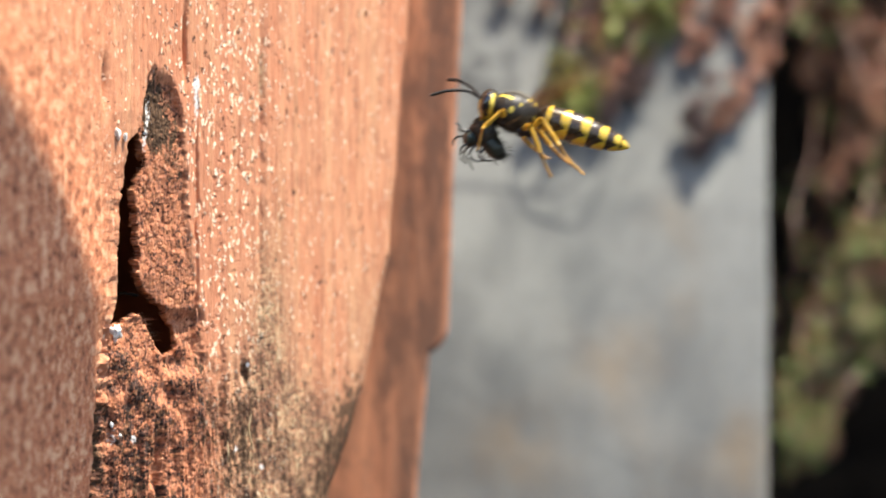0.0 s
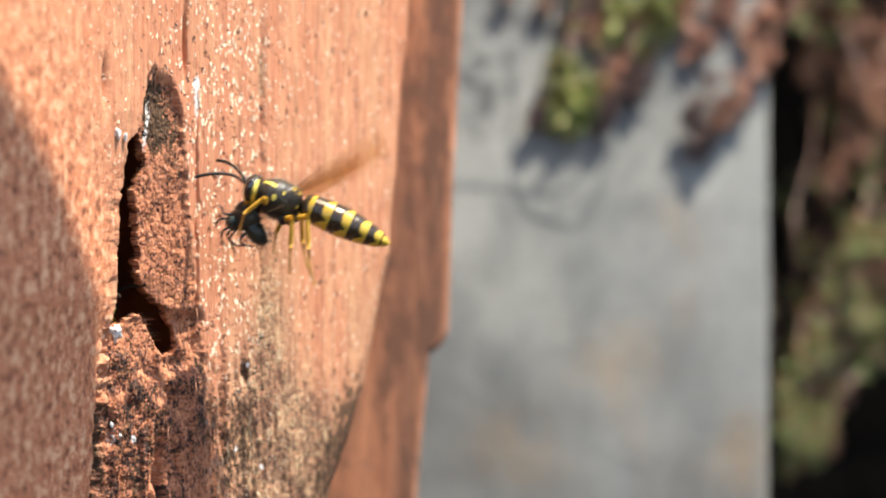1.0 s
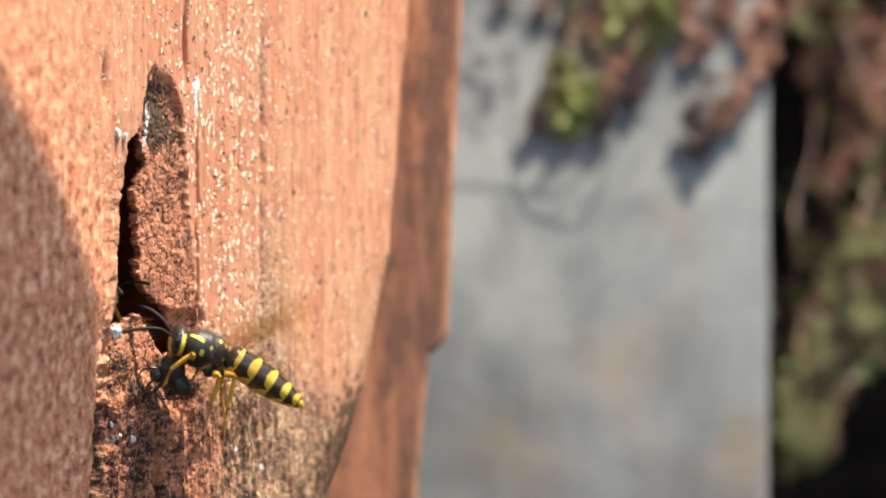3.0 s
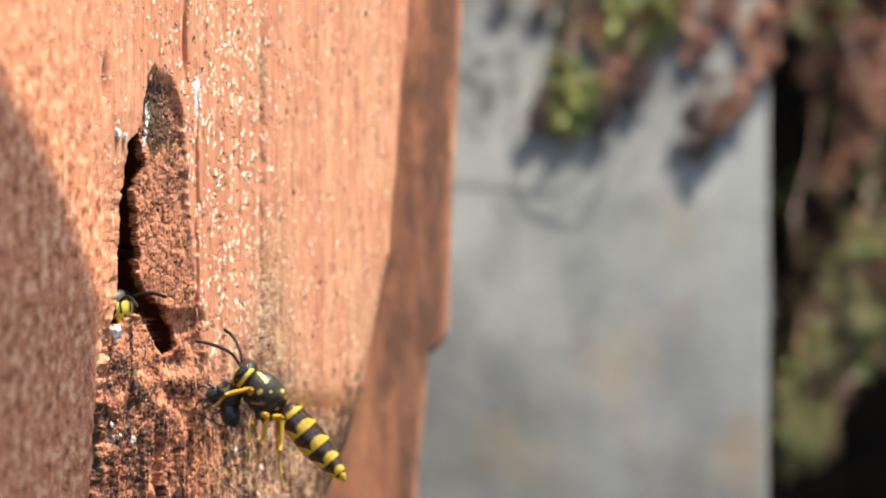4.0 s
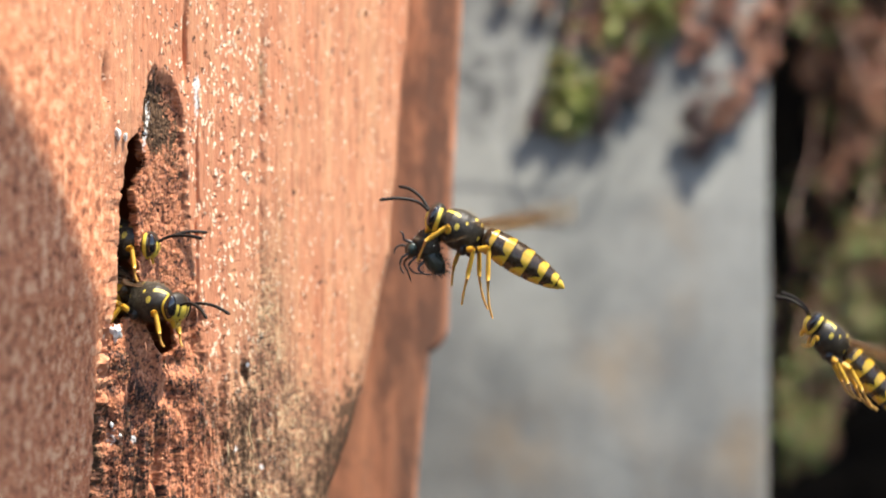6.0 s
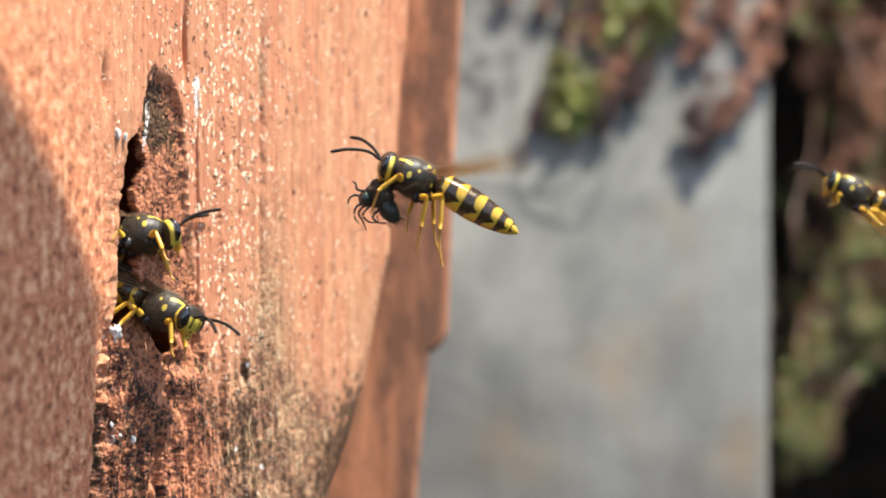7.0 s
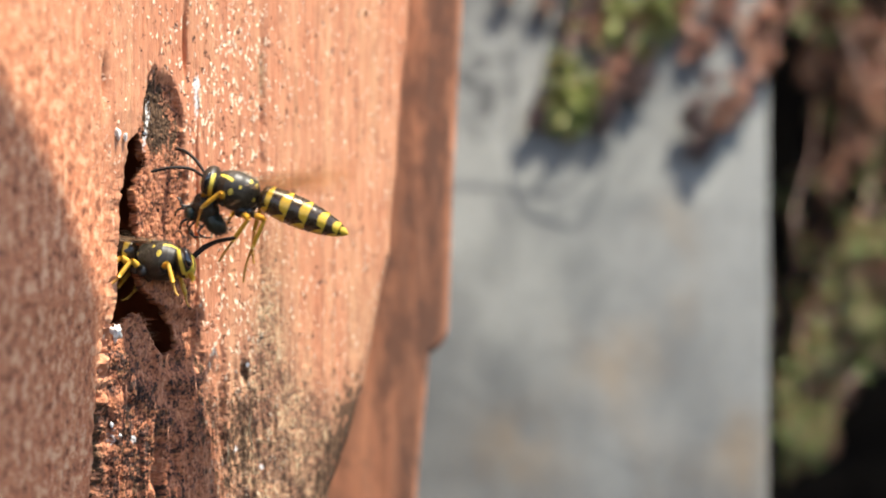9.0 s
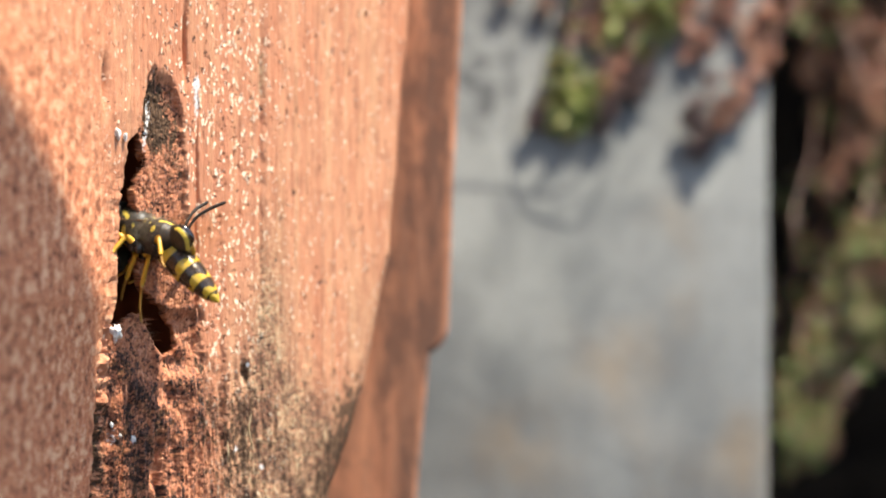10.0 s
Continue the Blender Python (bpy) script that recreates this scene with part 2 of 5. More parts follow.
YELLOW, INK = (0.57, 0.37, 0.035), (0.036, 0.022, 0.011)
CUTICLE = cuticle_material("wasp_shell", INK, YELLOW, 0.22)
FUZZY = cuticle_material("wasp_thorax_shell", (0.020, 0.014, 0.008), (0.56, 0.42, 0.055), 0.4, 0.4)
EYE_SHELL = plain_shell("compound_eye", (0.010, 0.009, 0.010), 0.12, coat=0.6)
ANTENNA = plain_shell("antenna_shell", (0.014, 0.010, 0.008), 0.6, spec=0.2)
LEG_YELLOW = plain_shell("leg_shell", (0.60, 0.33, 0.03), 0.35)
LEG_DARK = plain_shell("leg_base_shell", (0.02, 0.016, 0.013), 0.35)
LEG_TIP = plain_shell("tarsus_shell", (0.58, 0.30, 0.06), 0.45)
HAIR = plain_shell("body_hair", (0.13, 0.10, 0.06), 0.6)
WING, PLEATED = wing_material("wing_membrane", 0.035, 0.09, (0.20, 0.13, 0.08)), wing_material("pleated_wing_membrane", 0.22, 0.42, (0.085, 0.05, 0.03))
VEIN = plain_shell("wing_vein", (0.16, 0.08, 0.035), 0.4)
FLY_SHELL = plain_shell("fly_shell", (0.052, 0.040, 0.027), 0.5, spec=0.2)
FLY_GREEN = plain_shell("fly_abdomen_shell", (0.040, 0.040, 0.026), 0.35, spec=0.25)
FLY_EYE = plain_shell("fly_eye", (0.03, 0.045, 0.038), 0.2)
PALE_FIBRE, RUST_FIBRE = plain_shell("pale_fibre", (0.50, 0.36, 0.19), 0.6), plain_shell("rust_fibre", (0.36, 0.15, 0.08), 0.7)
CHALK = plain_shell("white_flake_fibre", (0.72, 0.70, 0.66), 0.7)


# ---- building helpers ----
def mesh_of(name, bm, material, smooth=True):
    me = bpy.data.meshes.new(name)
    bm.to_mesh(me)
    bm.free()
    me.materials.append(material)
    if smooth:
        me.polygons.foreach_set("use_smooth", [True] * len(me.polygons))
    return me


def part(name, bm, material, parent, label="", kind="", at=None):
    me = bm if isinstance(bm, bpy.types.Mesh) else mesh_of(name, bm, material)
    ob = new(name, me)
    ob.parent = parent
    if at is not None:
        ob.location = at
    return tagged(ob, label, kind=kind)


def grid_mesh(name, verts, rows, cols, material, wrap=False, attributes=None, uv=None, hole=None):
    """A mesh from a rows x cols sheet of points."""
    c = cols if wrap else cols - 1
    r, k = np.meshgrid(np.arange(rows - 1), np.arange(c), indexing="ij")
    k2 = (k + 1) % cols
    faces = np.stack([r * cols + k, r * cols + k2, (r + 1) * cols + k2, (r + 1) * cols + k], -1).reshape(-1, 4)
    if hole is not None:
        faces = faces[~np.asarray(hole).reshape(-1)[faces].all(1)]
    me = bpy.data.meshes.new(name)
    me.from_pydata(np.asarray(verts).reshape(-1, 3).tolist(), [], faces.tolist())
    me.materials.append(material)
    me.polygons.foreach_set("use_smooth", np.ones(len(faces), bool))
    for key, values in (attributes or {}).items():
        me.attributes.new(key, "FLOAT", "POINT").data.foreach_set("value", np.asarray(values, np.float32).reshape(-1))
    if uv is not None:
        layer = me.uv_layers.new(name="UVMap")
        idx = np.empty(len(me.loops), np.int32)
        me.loops.foreach_get("vertex_index", idx)
        layer.data.foreach_set("uv", np.asarray(uv, np.float32).reshape(-1, 2)[idx].reshape(-1))
    me.update()
    return me


def tube(bm, points, radii, sides=8):
    """A round tapered limb through points (millimetres), closed at both ends."""
    pts = [Vector(p) * MM for p in points]
    rings = []
    for i, p in enumerate(pts):
        d = (pts[min(i + 1, len(pts) - 1)] - pts[max(i - 1, 0)]).normalized()
        a = d.cross(Vector((0, 0, 1)) if abs(d.z) < 0.9 else Vector((1, 0, 0))).normalized()
        b = d.cross(a)
        r = radii[i] * MM
        rings.append([bm.verts.new(p + (a * math.cos(t) + b * math.sin(t)) * r) for t in np.linspace(0, 2 * math.pi, sides, endpoint=False)])
    for r0, r1 in zip(rings, rings[1:]):
        for k in range(sides):
            bm.faces.new((r0[k], r0[(k + 1) % sides], r1[(k + 1) % sides], r1[k]))
    bm.faces.new(rings[0])
    bm.faces.new(rings[-1][::-1])
    return bm


def spline(points, n):
    """Points along a smooth curve through the given ones."""
    p = np.array(points, float)
    p = np.vstack([2 * p[0] - p[1], p, 2 * p[-1] - p[-2]])
    out = []
    for s in np.linspace(0, len(p) - 3 - 1e-6, n):
        i = int(s)
        t = s - i
        a, b, c, d = p[i:i + 4]
        out.append(0.5 * (2 * b + (c - a) * t + (2 * a - 5 * b + 4 * c - d) * t * t + (3 * b - a - 3 * c + d) * t ** 3))
    return out


def ellipsoid(bm, centre, radii, seg=20, rings=12, turn=None):
    m = Matrix.Translation(Vector(centre) * MM) @ (turn or Matrix()) @ Matrix.Diagonal((*[r * MM for r in radii], 1))
    bmesh.ops.create_uvsphere(bm, u_segments=seg, v_segments=rings, radius=1.0, matrix=m)
    return bm


def box(bm, lo, hi, bevel=0.0, segments=2):
    c = [(a + b) / 2 * MM for a, b in zip(lo, hi)]
    s = [(b - a) * MM for a, b in zip(lo, hi)]
    made = bmesh.ops.create_cube(bm, size=1.0, matrix=Matrix.Translation(c) @ Matrix.Diagonal((*s, 1)))
    if bevel:
        edges = {e for v in made["verts"] for e in v.link_edges}
        bmesh.ops.bevel(bm, geom=list(edges), offset=bevel * MM, segments=segments, profile=0.5, affect="EDGES")
    return bm


def at(a, b, y):
    """A place seen at that step of the flight tables, y millimetres behind the plane of focus."""
    k = PXM * (1 + y / FOCUS)
    return ((a - 784) * k, y, (441 - b) * k)


# ---- ground and far surroundings ----
def ground():
    n = 60
    t = np.linspace(-1, 1, n)
    x = np.sign(t) * (np.abs(t) ** 3 * 60 + np.abs(t) * 0.5)
    gx, gy = np.meshgrid(x, x, indexing="ij")
    gz = -0.6 + (fbm(gx * 6 + 50, gy * 6 + 50, 3) - 0.5) * 0.04
    tagged(new("ground", grid_mesh("ground", np.stack([gx, gy, gz], -1), n, n, SOIL)), "bare dark garden soil around the timber post", "ground", kind="structure")


GROUND = -600          # millimetres


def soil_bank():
    """Undercut face of dark earth behind, with an unseen lip added above to keep it in shade."""
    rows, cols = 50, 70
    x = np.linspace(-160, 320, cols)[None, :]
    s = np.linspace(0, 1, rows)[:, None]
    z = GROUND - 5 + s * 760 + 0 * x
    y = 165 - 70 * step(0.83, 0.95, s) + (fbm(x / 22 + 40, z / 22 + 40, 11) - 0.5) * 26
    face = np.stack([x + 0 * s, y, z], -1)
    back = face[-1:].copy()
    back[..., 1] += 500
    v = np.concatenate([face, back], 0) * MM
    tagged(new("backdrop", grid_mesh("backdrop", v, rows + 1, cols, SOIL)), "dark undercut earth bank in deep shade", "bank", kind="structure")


ground()
soil_bank()


# ---- the timber post with the nest entrance ----
RIDGE = np.array([-28.7, -2.0])
ALONG_LEFT = np.array([0.394, 0.919])
ALONG = np.array([0.755, 0.657])
NORMAL = np.array([0.657, -0.755])


def post():
    """One sheet of worn wood wrapped round the post: a shoulder, the rotten hollow with its slot, the stained face, the far corner."""
    u = np.concatenate([np.linspace(-40, -15, 60, endpoint=False), np.arange(-15, -1.25, 0.12), np.arange(-1.2, 10.45, 0.042), np.arange(10.5, 20, 0.085), np.arange(20, 34.0, 0.13), np.arange(34.0, 44, 0.4), [70]])
    z = np.concatenate([np.linspace(GROUND - 4, -26, 72, endpoint=False), np.arange(-26, -24, 0.1), np.arange(-24, 17, 0.052), np.arange(17, 26, 0.09), np.linspace(26, 150, 70)])
    U, Z = np.meshgrid(u, z)
    detail = step(-60, -28, Z)
    # where the face ends and rounds off
    edge = np.interp(Z, [-600, -24, -13, -0.5, 24, 60], [22.6, 22.2, 26.8, 29.9, 32.5, 33.0]) + (fbm(Z * 0.25 + 9, Z * 0 + 4, 21) - 0.5) * 0.3
    turn_r = 2.4
    over = np.clip(U - edge, 0, None)
    ang = np.clip(over / turn_r, 0, math.pi / 2)
    rest = np.clip(over - turn_r * math.pi / 2, 0, None)
    inward = -NORMAL
    flat = np.minimum(U, edge)
    soft = np.sqrt(flat ** 2 + np.interp(Z, [2, 12], [0.25, 3.5]) ** 2)
    px, py = [RIDGE[i] + flat * (ALONG[i] + ALONG_LEFT[i]) / 2 + soft * (ALONG[i] - ALONG_LEFT[i]) / 2 for i in (0, 1)]
    px = px + turn_r * (np.sin(ang) * ALONG[0] + (1 - np.cos(ang)) * inward[0]) + rest * inward[0]
    py = py + turn_r * (np.sin(ang) * ALONG[1] + (1 - np.cos(ang)) * inward[1]) + rest * inward[1]
    # the rotten hollow
    wob = (fbm(U * 0.8 + 30, Z * 0.5 + 80, 31, 5) - 0.5)
    thread = fbm(Z * 2.2 + 31, Z * 0 + 3, 79, 3) - 0.5
    right = np.interp(Z, [-12, -10, -6, -3, 1, 7, 12, 15, 16.5], [10.0, 9.5, 9.0, 8.5, 8.0, 7.6, 7.0, 5.9, 5.2]) + wob * 0.7 + thread * 0.5
    top = step(16.2, 14.0, Z + wob * 2.0)
    low = step(-11.5, -9.5, Z + wob * 2)
    left_lip = np.interp(Z, [-30, -6, 0, 5, 9.4, 10.3, 13, 16], [0.0, 0.1, 0.3, 0.6, 1.0, 2.2, 2.5, 3.4]) + wob * 0.6 + thread * 0.3
    hollow = step(left_lip, left_lip + 0.4, U) * step(right + 0.25, right - 0.35, U) * top * low
    # crumbs and finer grains of decayed wood
    wx, wy = fbm(U * 1.7 + 11, Z * 1.7 + 21, 141, 3) - 0.5, fbm(U * 1.7 + 51, Z * 1.7 + 71, 143, 3) - 0.5
    coarse, coarse_tone = grains(U * 1.5 + wx * 0.8 + 40, Z * 0.95 + wy * 0.8 + 60, 151)
    middle, middle_tone = grains(U * 4.3 + wx * 0.9 + 40, Z * 3.0 + wy * 0.9 + 60, 153)
    tiny, tiny_tone = grains(U * 8.5 + wx + 40, Z * 6.5 + wy + 60, 155)
    lumps = fbm(U * 0.55 + 7, Z * 0.4 + 15, 41, 3) - 0.5
    ragged = fbm(U * 4.2 + 70, Z * 2.6 + 15, 45, 3) - 0.5
    crumb = 0.5 * lumps + 0.5 * (fbm(U * 2.2 + 17, Z * 1.5 + 25, 43, 3) - 0.5)
    relief = 0.13 * coarse + 0.075 * middle + 0.035 * tiny - 0.12
    d = hollow * (0.20 + 0.35 * step(8.5, 3.0, U) + 0.30 * step(6, 15, Z) + 0.5 * lumps - relief + 0.05 * ragged)
    # the open slot
    slot_right = np.interp(Z, [-10.2, -9.5, -8.6, -7.4, -6.4, -5.4, -4.6, -3.9, -2.5, 1, 5.2, 7, 9.6, 11.2], [5.6, 6.8, 7.2, 7.0, 6.4, 5.5, 4.7, 3.5, 2.9, 2.5, 2.6, 3.5, 2.8, 2.6]) + wob * 0.9 + (coarse - 0.5) * 0.5 + (middle - 0.5) * 0.25
    slot_floor = np.interp(U, [0, 1.5, 2.6, 3.4, 4.1, 4.7, 5.4, 7.2], [-6.6, -6.4, -5.9, -5.5, -6.2, -8.0, -9.3, -9.4]) + wob * 0.8 + (coarse - 0.5) * 0.5 + (middle - 0.5) * 0.2
    slot = step(left_lip - 0.05, left_lip + 0.25, U) * step(slot_right + 0.05, slot_right - 0.3, U) * step(slot_floor - 0.2, slot_floor + 0.3, Z) * step(11.0, 9.8, Z + crumb)
    # the crumbling plug under it
    plug = step(0.1, 1.0, U) * step(9.8 + wob, 8.4 + wob, U) * step(-5.2, -6.6, Z) * (1 - 0.8 * step(-20, -45, Z))
    furrow = fbm(U * 1.4 + 33, Z * 0.16 + 4, 83, 4) - 0.5
    d = d * (1 - plug) + plug * (0.95 - 1.1 * step(-4.5, -15, Z) + 0.9 * lumps - relief * 1.2 + 0.05 * ragged + 1.5 * step(-10, -15, Z) * furrow)
    d = d + 0.9 * blob(U, Z, 6.6, -10.2, 1.3, 0.8) - 0.35 * blob(U, Z, 7.9, -11.8, 0.9, 0.7) - 0.6 * blob(U, Z, 5.2, -9.6, 0.5, 1.3) + 0.8 * blob(U, Z, 6.4, -13.4, 0.4, 1.4)
    shoulder = (fbm(Z * 0.9 + 3, U * 0.4 + 8, 71, 4) - 0.5) * blob(U, Z * 0, -0.3, 0, 1.4, 1)
    chips = fbm(Z * 2.6 + 3, U * 1.8 + 8, 73, 3) - 0.5
    d = d + shoulder * (0.5 * step(9, 4, Z) + 0.9 * step(-4, -12, Z)) + chips * 0.6 * blob(U, Z * 0, -0.2, 0, 0.9, 1) * step(-4, -10, Z)
    # splits along the grain and fine relief
    crack = blob(U, Z, -0.6 + wob, -18, 0.35, 9) * 1.1 + blob(U, Z, 5.3 + wob, -20, 0.4, 5.0) * 1.1 + blob(U, Z, 11.4 + 0.8 * wob, -15, 0.3, 6) * 0.5 + blob(U, Z, 13.9 + 0.6 * wob, -11.3, 0.4, 1.0) * 0.5 + blob(U, Z, 8.7 + 0.5 * wob, 3, 0.14, 12) * 0.3 + blob(U, Z, 7.3 + 0.3 * wob, 18.5, 0.22, 3.0) * 0.9 + blob(U, Z, -2.2, 14.4, 0.4, 2.0) * 0.8
    line = blob(U, Z, 15.8 + 0.5 * wob, 8, 0.35, 17) * 0.35
    grain = (fbm(U * 1.5 + 5, Z * 0.09 + 5, 51, 4) - 0.5) * 0.34 + (fbm(U * 4 + 5, Z * 0.9 + 5, 55, 4) - 0.5) * 0.10
    grooves = step(-8, -22, Z) * (fbm(U * 1.1 + 90, Z * 0.12 + 5, 58, 5) - 0.5) * 0.75 * step(6, 12, U) + step(-6, -16, Z) * (fbm(U * 3.1 + 20, Z * 0.35 + 5, 88, 4) - 0.5) * 0.5 * step(7, 10, U) * step(22, 17, U)
    grooves = grooves + step(-5, -14, Z) * step(7, 10, U) * step(27, 22, U) * (fbm(U * 2.9 + 44, Z * 0.9 + 12, 97, 4) - 0.5) * 0.22
    old = np.clip(step(-3, -13, Z + 0.5 * wob * 8) * step(7.5, 9.5, U) * step(27, 20, U) + 0.8 * blob(U, Z, 16.3 + wob, -3, 1.0, 9.0), 0, 1) * (1 - plug)
    d = d - old * (0.06 * middle + 0.055 * tiny - 0.05)
    d = (d + crack + line + grain * (1 - slot) + grooves) * detail + slot * 2.6 * detail
    # raised pale chips of old paint and small open pores
    chip = np.zeros_like(U)
    rng = np.random.RandomState(17)
    whole = (1 - hollow) * (1 - plug) * (1 - slot)
    for k in range(2000):
        pale = k < 1050
        cu = rng.normal(11.2, 4.0) if rng.rand() < 0.55 else rng.uniform(-12, 32)
        cz, ru, rz = rng.uniform(-25, 25.5), rng.uniform(0.05, 0.115), rng.uniform(0.10, 0.36)
        if cu > 17 or cu < 3:
            ru, rz = ru * 0.9, rz * 0.6
        lean, h = rng.uniform(-0.25, 0.25), rng.uniform(0.015, 0.04)
        i0, i1 = np.searchsorted(z, [cz - 2.2 * rz, cz + 2.2 * rz])
        j0, j1 = np.searchsorted(u, [cu - 3 * ru, cu + 3 * ru])
        if i1 - i0 < 2 or j1 - j0 < 2:
            continue
        uu, zz = U[i0:i1, j0:j1] - cu, Z[i0:i1, j0:j1] - cz
        r = np.sqrt(((uu - lean * zz) / ru) ** 2 + (zz / rz) ** 2) + 1.1 * (vnoise(uu * 9 + k * 3.1, zz * 5 + k, 5) - 0.5)
        m = step(1.15, 0.75, r) * whole[i0:i1, j0:j1]
        if pale:
            d[i0:i1, j0:j1] -= m * h
            chip[i0:i1, j0:j1] = np.maximum(chip[i0:i1, j0:j1], m)
        else:
            d[i0:i1, j0:j1] += m * h * 2.5
    deep = step(1.6, 3.6, d)
    lean = np.clip((U - 1.5) * 0.45, -0.3, 0.45)
    dx = -NORMAL[0] * (1 - deep) + lean * deep
    dy = -NORMAL[1] * (1 - deep) + 0.93 * deep
    left = step(0.3, -0.6, U)
    dx = dx * (1 - left) + -0.919 * left
    dy = dy * (1 - left) + 0.394 * left
    px, py = px + d * dx, py + d * dy
    px = px - np.interp(Z, [-600, -24, -9, -4], [1.9, 1.7, 0.7, 0]) * step(8, 2, U)
    rot = np.clip(hollow + plug + 0.75 * step(-7, -14, Z + 0.3 * lumps * 8) * step(15.5, 11, U + wob * 4) * step(-0.8, 0.4, U), 0, 1) * detail
    # besides mould this darkens the splits and the hollow's top, painting their shade
    mould_and_splits = (blob(U, Z, 3.8, 12.4, 1.3, 3.8) * 0.75 + blob(U, Z, 5.6, 10.4, 1.7, 4.2) * 0.52 + blob(U, Z, 6.9, 5.5, 0.8, 5.0) * 0.3 + blob(U, Z, 6.4, -10.2, 1.5, 0.8) * 0.5 + blob(U, Z, 5.0, -18.6, 0.8, 3.0) * 0.15 + blob(U, Z, 4.5, -18.5, 4.6, 6.5) * 0.06 + blob(U, Z, 12.6, -15, 1.8, 6) * 0.25 + blob(U, Z, 14.6, -15, 1.6, 7) * 0.16
             + blob(U, Z, 14.2, -11.0, 0.5, 1.0) * 0.35 + blob(U, Z, 16.0 + wob, -4, 1.1, 7.0) * 0.24 + blob(U, Z, 9.0, -10.2, 1.0, 1.2) * 0.4 + blob(U, Z, -0.6, -17, 1.2, 9) * 0.55
             + blob(U, Z, 7.2, 18.5, 0.4, 3.0) * 0.4 + blob(U, Z, 15.0, -22, 6.0, 6.0) * 0.14 + blob(U, Z, 26.5, -17, 3.0, 10.0) * 0.34 + 0.2 * step(-5, 1, U - edge + wob * 4) * step(-4, -16, Z) + blob(U, Z, 22, -22, 4.0, 5.0) * 0.06
             + blob(U, Z, -2.2, 14.5, 0.6, 2.2) * 0.45 + blob(U, Z, 9.6, -15, 1.2, 6) * 0.16 + blob(U, Z, 3.5, -21.5, 1.2, 3) * 0.3 + 0.08 * step(-8, -18, Z) + 0.12 * step(-7, -18, Z) * step(7, 10, U) * step(26, 22, U) + 0.06)
    clumps = step(0.50, 0.66, fbm(U * 2.1 + 61, Z * 0.9 + 13, 93, 4))
    mould_and_splits = mould_and_splits + clumps * step(-5, -13, Z) * (0.12 * step(7, 10, U) * step(29, 24, U) + 0.07 * step(0, 1, U) * step(9, 7, U))
    lichen_and_specks = np.clip(blob(U, Z, 16.5, -13, 3.4, 9.0) * 0.9 + blob(U, Z, 20, -20, 6.0, 6.5) * 0.95 + blob(U, Z, 15.9, 16, 0.4, 2.0) * 0.9 + blob(U, Z, 17.0 + wob, -4, 1.7, 7.5) * 0.6
                     + 0.6 * step(-10, -17, Z) * step(11, 16, U) * step(26, 22, U) + blob(U, Z, 29, -8, 3.0, 8.0) * 0.4, 0, 1)
    white = (blob(U, Z, 8.5, 13.0, 0.45, 2.8) * 0.74 + blob(U, Z, 8.5, 15.0, 0.7, 0.8) * 0.5 + blob(U, Z, 3.0, -16.8, 0.35, 0.5) * 0.9
             + blob(U, Z, 3.6, 12.0, 0.45, 2.4) * 0.66 + blob(U, Z, 3.2, 9.4, 0.3, 1.6) * 0.6 + blob(U, Z, 13.0, -18.2, 0.3, 0.4) * 0.9 + blob(U, Z, 16.0, -20.0, 0.3, 0.4) * 0.9 + blob(U, Z, 14.4, -10.6, 0.25, 0.3) * 0.9 + blob(U, Z, 1.0, -16.5, 0.6, 1.5) * 0.6)
    fleck = np.clip(0.5 + 0.9 * blob(U, Z, 11, 8, 5, 22) - rot * 0.75, 0, 1)
    decay = step(-5.5, -10, Z) * step(-0.5, 0.5, U)
    tone = np.clip(0.24 * coarse_tone + 0.36 * middle_tone + 0.40 * tiny_tone + 0.04 - 0.13 * decay + 0.8 * lumps * decay, 0, 1)
    v = np.stack([px, py, Z], -1)
    # the blotch mask is strongest down-left, over the part that lies in shade
    me = grid_mesh("timber_post", v * MM, len(z), len(u), TIMBER, attributes=dict(rot=rot, mould_and_splits=mould_and_splits, lichen_and_specks=lichen_and_specks, white=white, fleck=fleck, chip=chip, tone=tone, shade_blotch=step(1.0, -2.5, U + wob * 3) * (0.28 + 0.72 * step(14, -4, Z + 0.9 * U))), uv=np.stack([U, Z], -1), hole=slot > 0.3)
    body = tagged(new("timber_post", me), "weathered red-stained timber post with a rotten split and nest hole", "post")
    # the far sides and the top close the hollow post
    plan = [(-44.5, -38.8), (-58, -36), (-74, 20), (-66, 62), (-30, 58), (-26.5, 47.0)]
    rim = np.array([[[x, y, zz] for x, y in plan] for zz in (GROUND, 150)])
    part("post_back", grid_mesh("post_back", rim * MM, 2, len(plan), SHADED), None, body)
    bm = bmesh.new()
    lid = plan + [(-3.0, 20.5), (-28.7, -2)]
    lo = [bm.verts.new((x * MM, y * MM, 150 * MM)) for x, y in lid]
    hi = [bm.verts.new((x * MM, y * MM, 154 * MM)) for x, y in lid]
    bm.faces.new(hi)
    bm.faces.new(lo[::-1])
    for i in range(len(lid)):
        j = (i + 1) % len(lid)
        bm.faces.new((lo[i], lo[j], hi[j], hi[i]))
    bmesh.ops.recalc_face_normals(bm, faces=bm.faces)
    part("post_top", bm, SHADED, body)
    rng = random.Random(21)
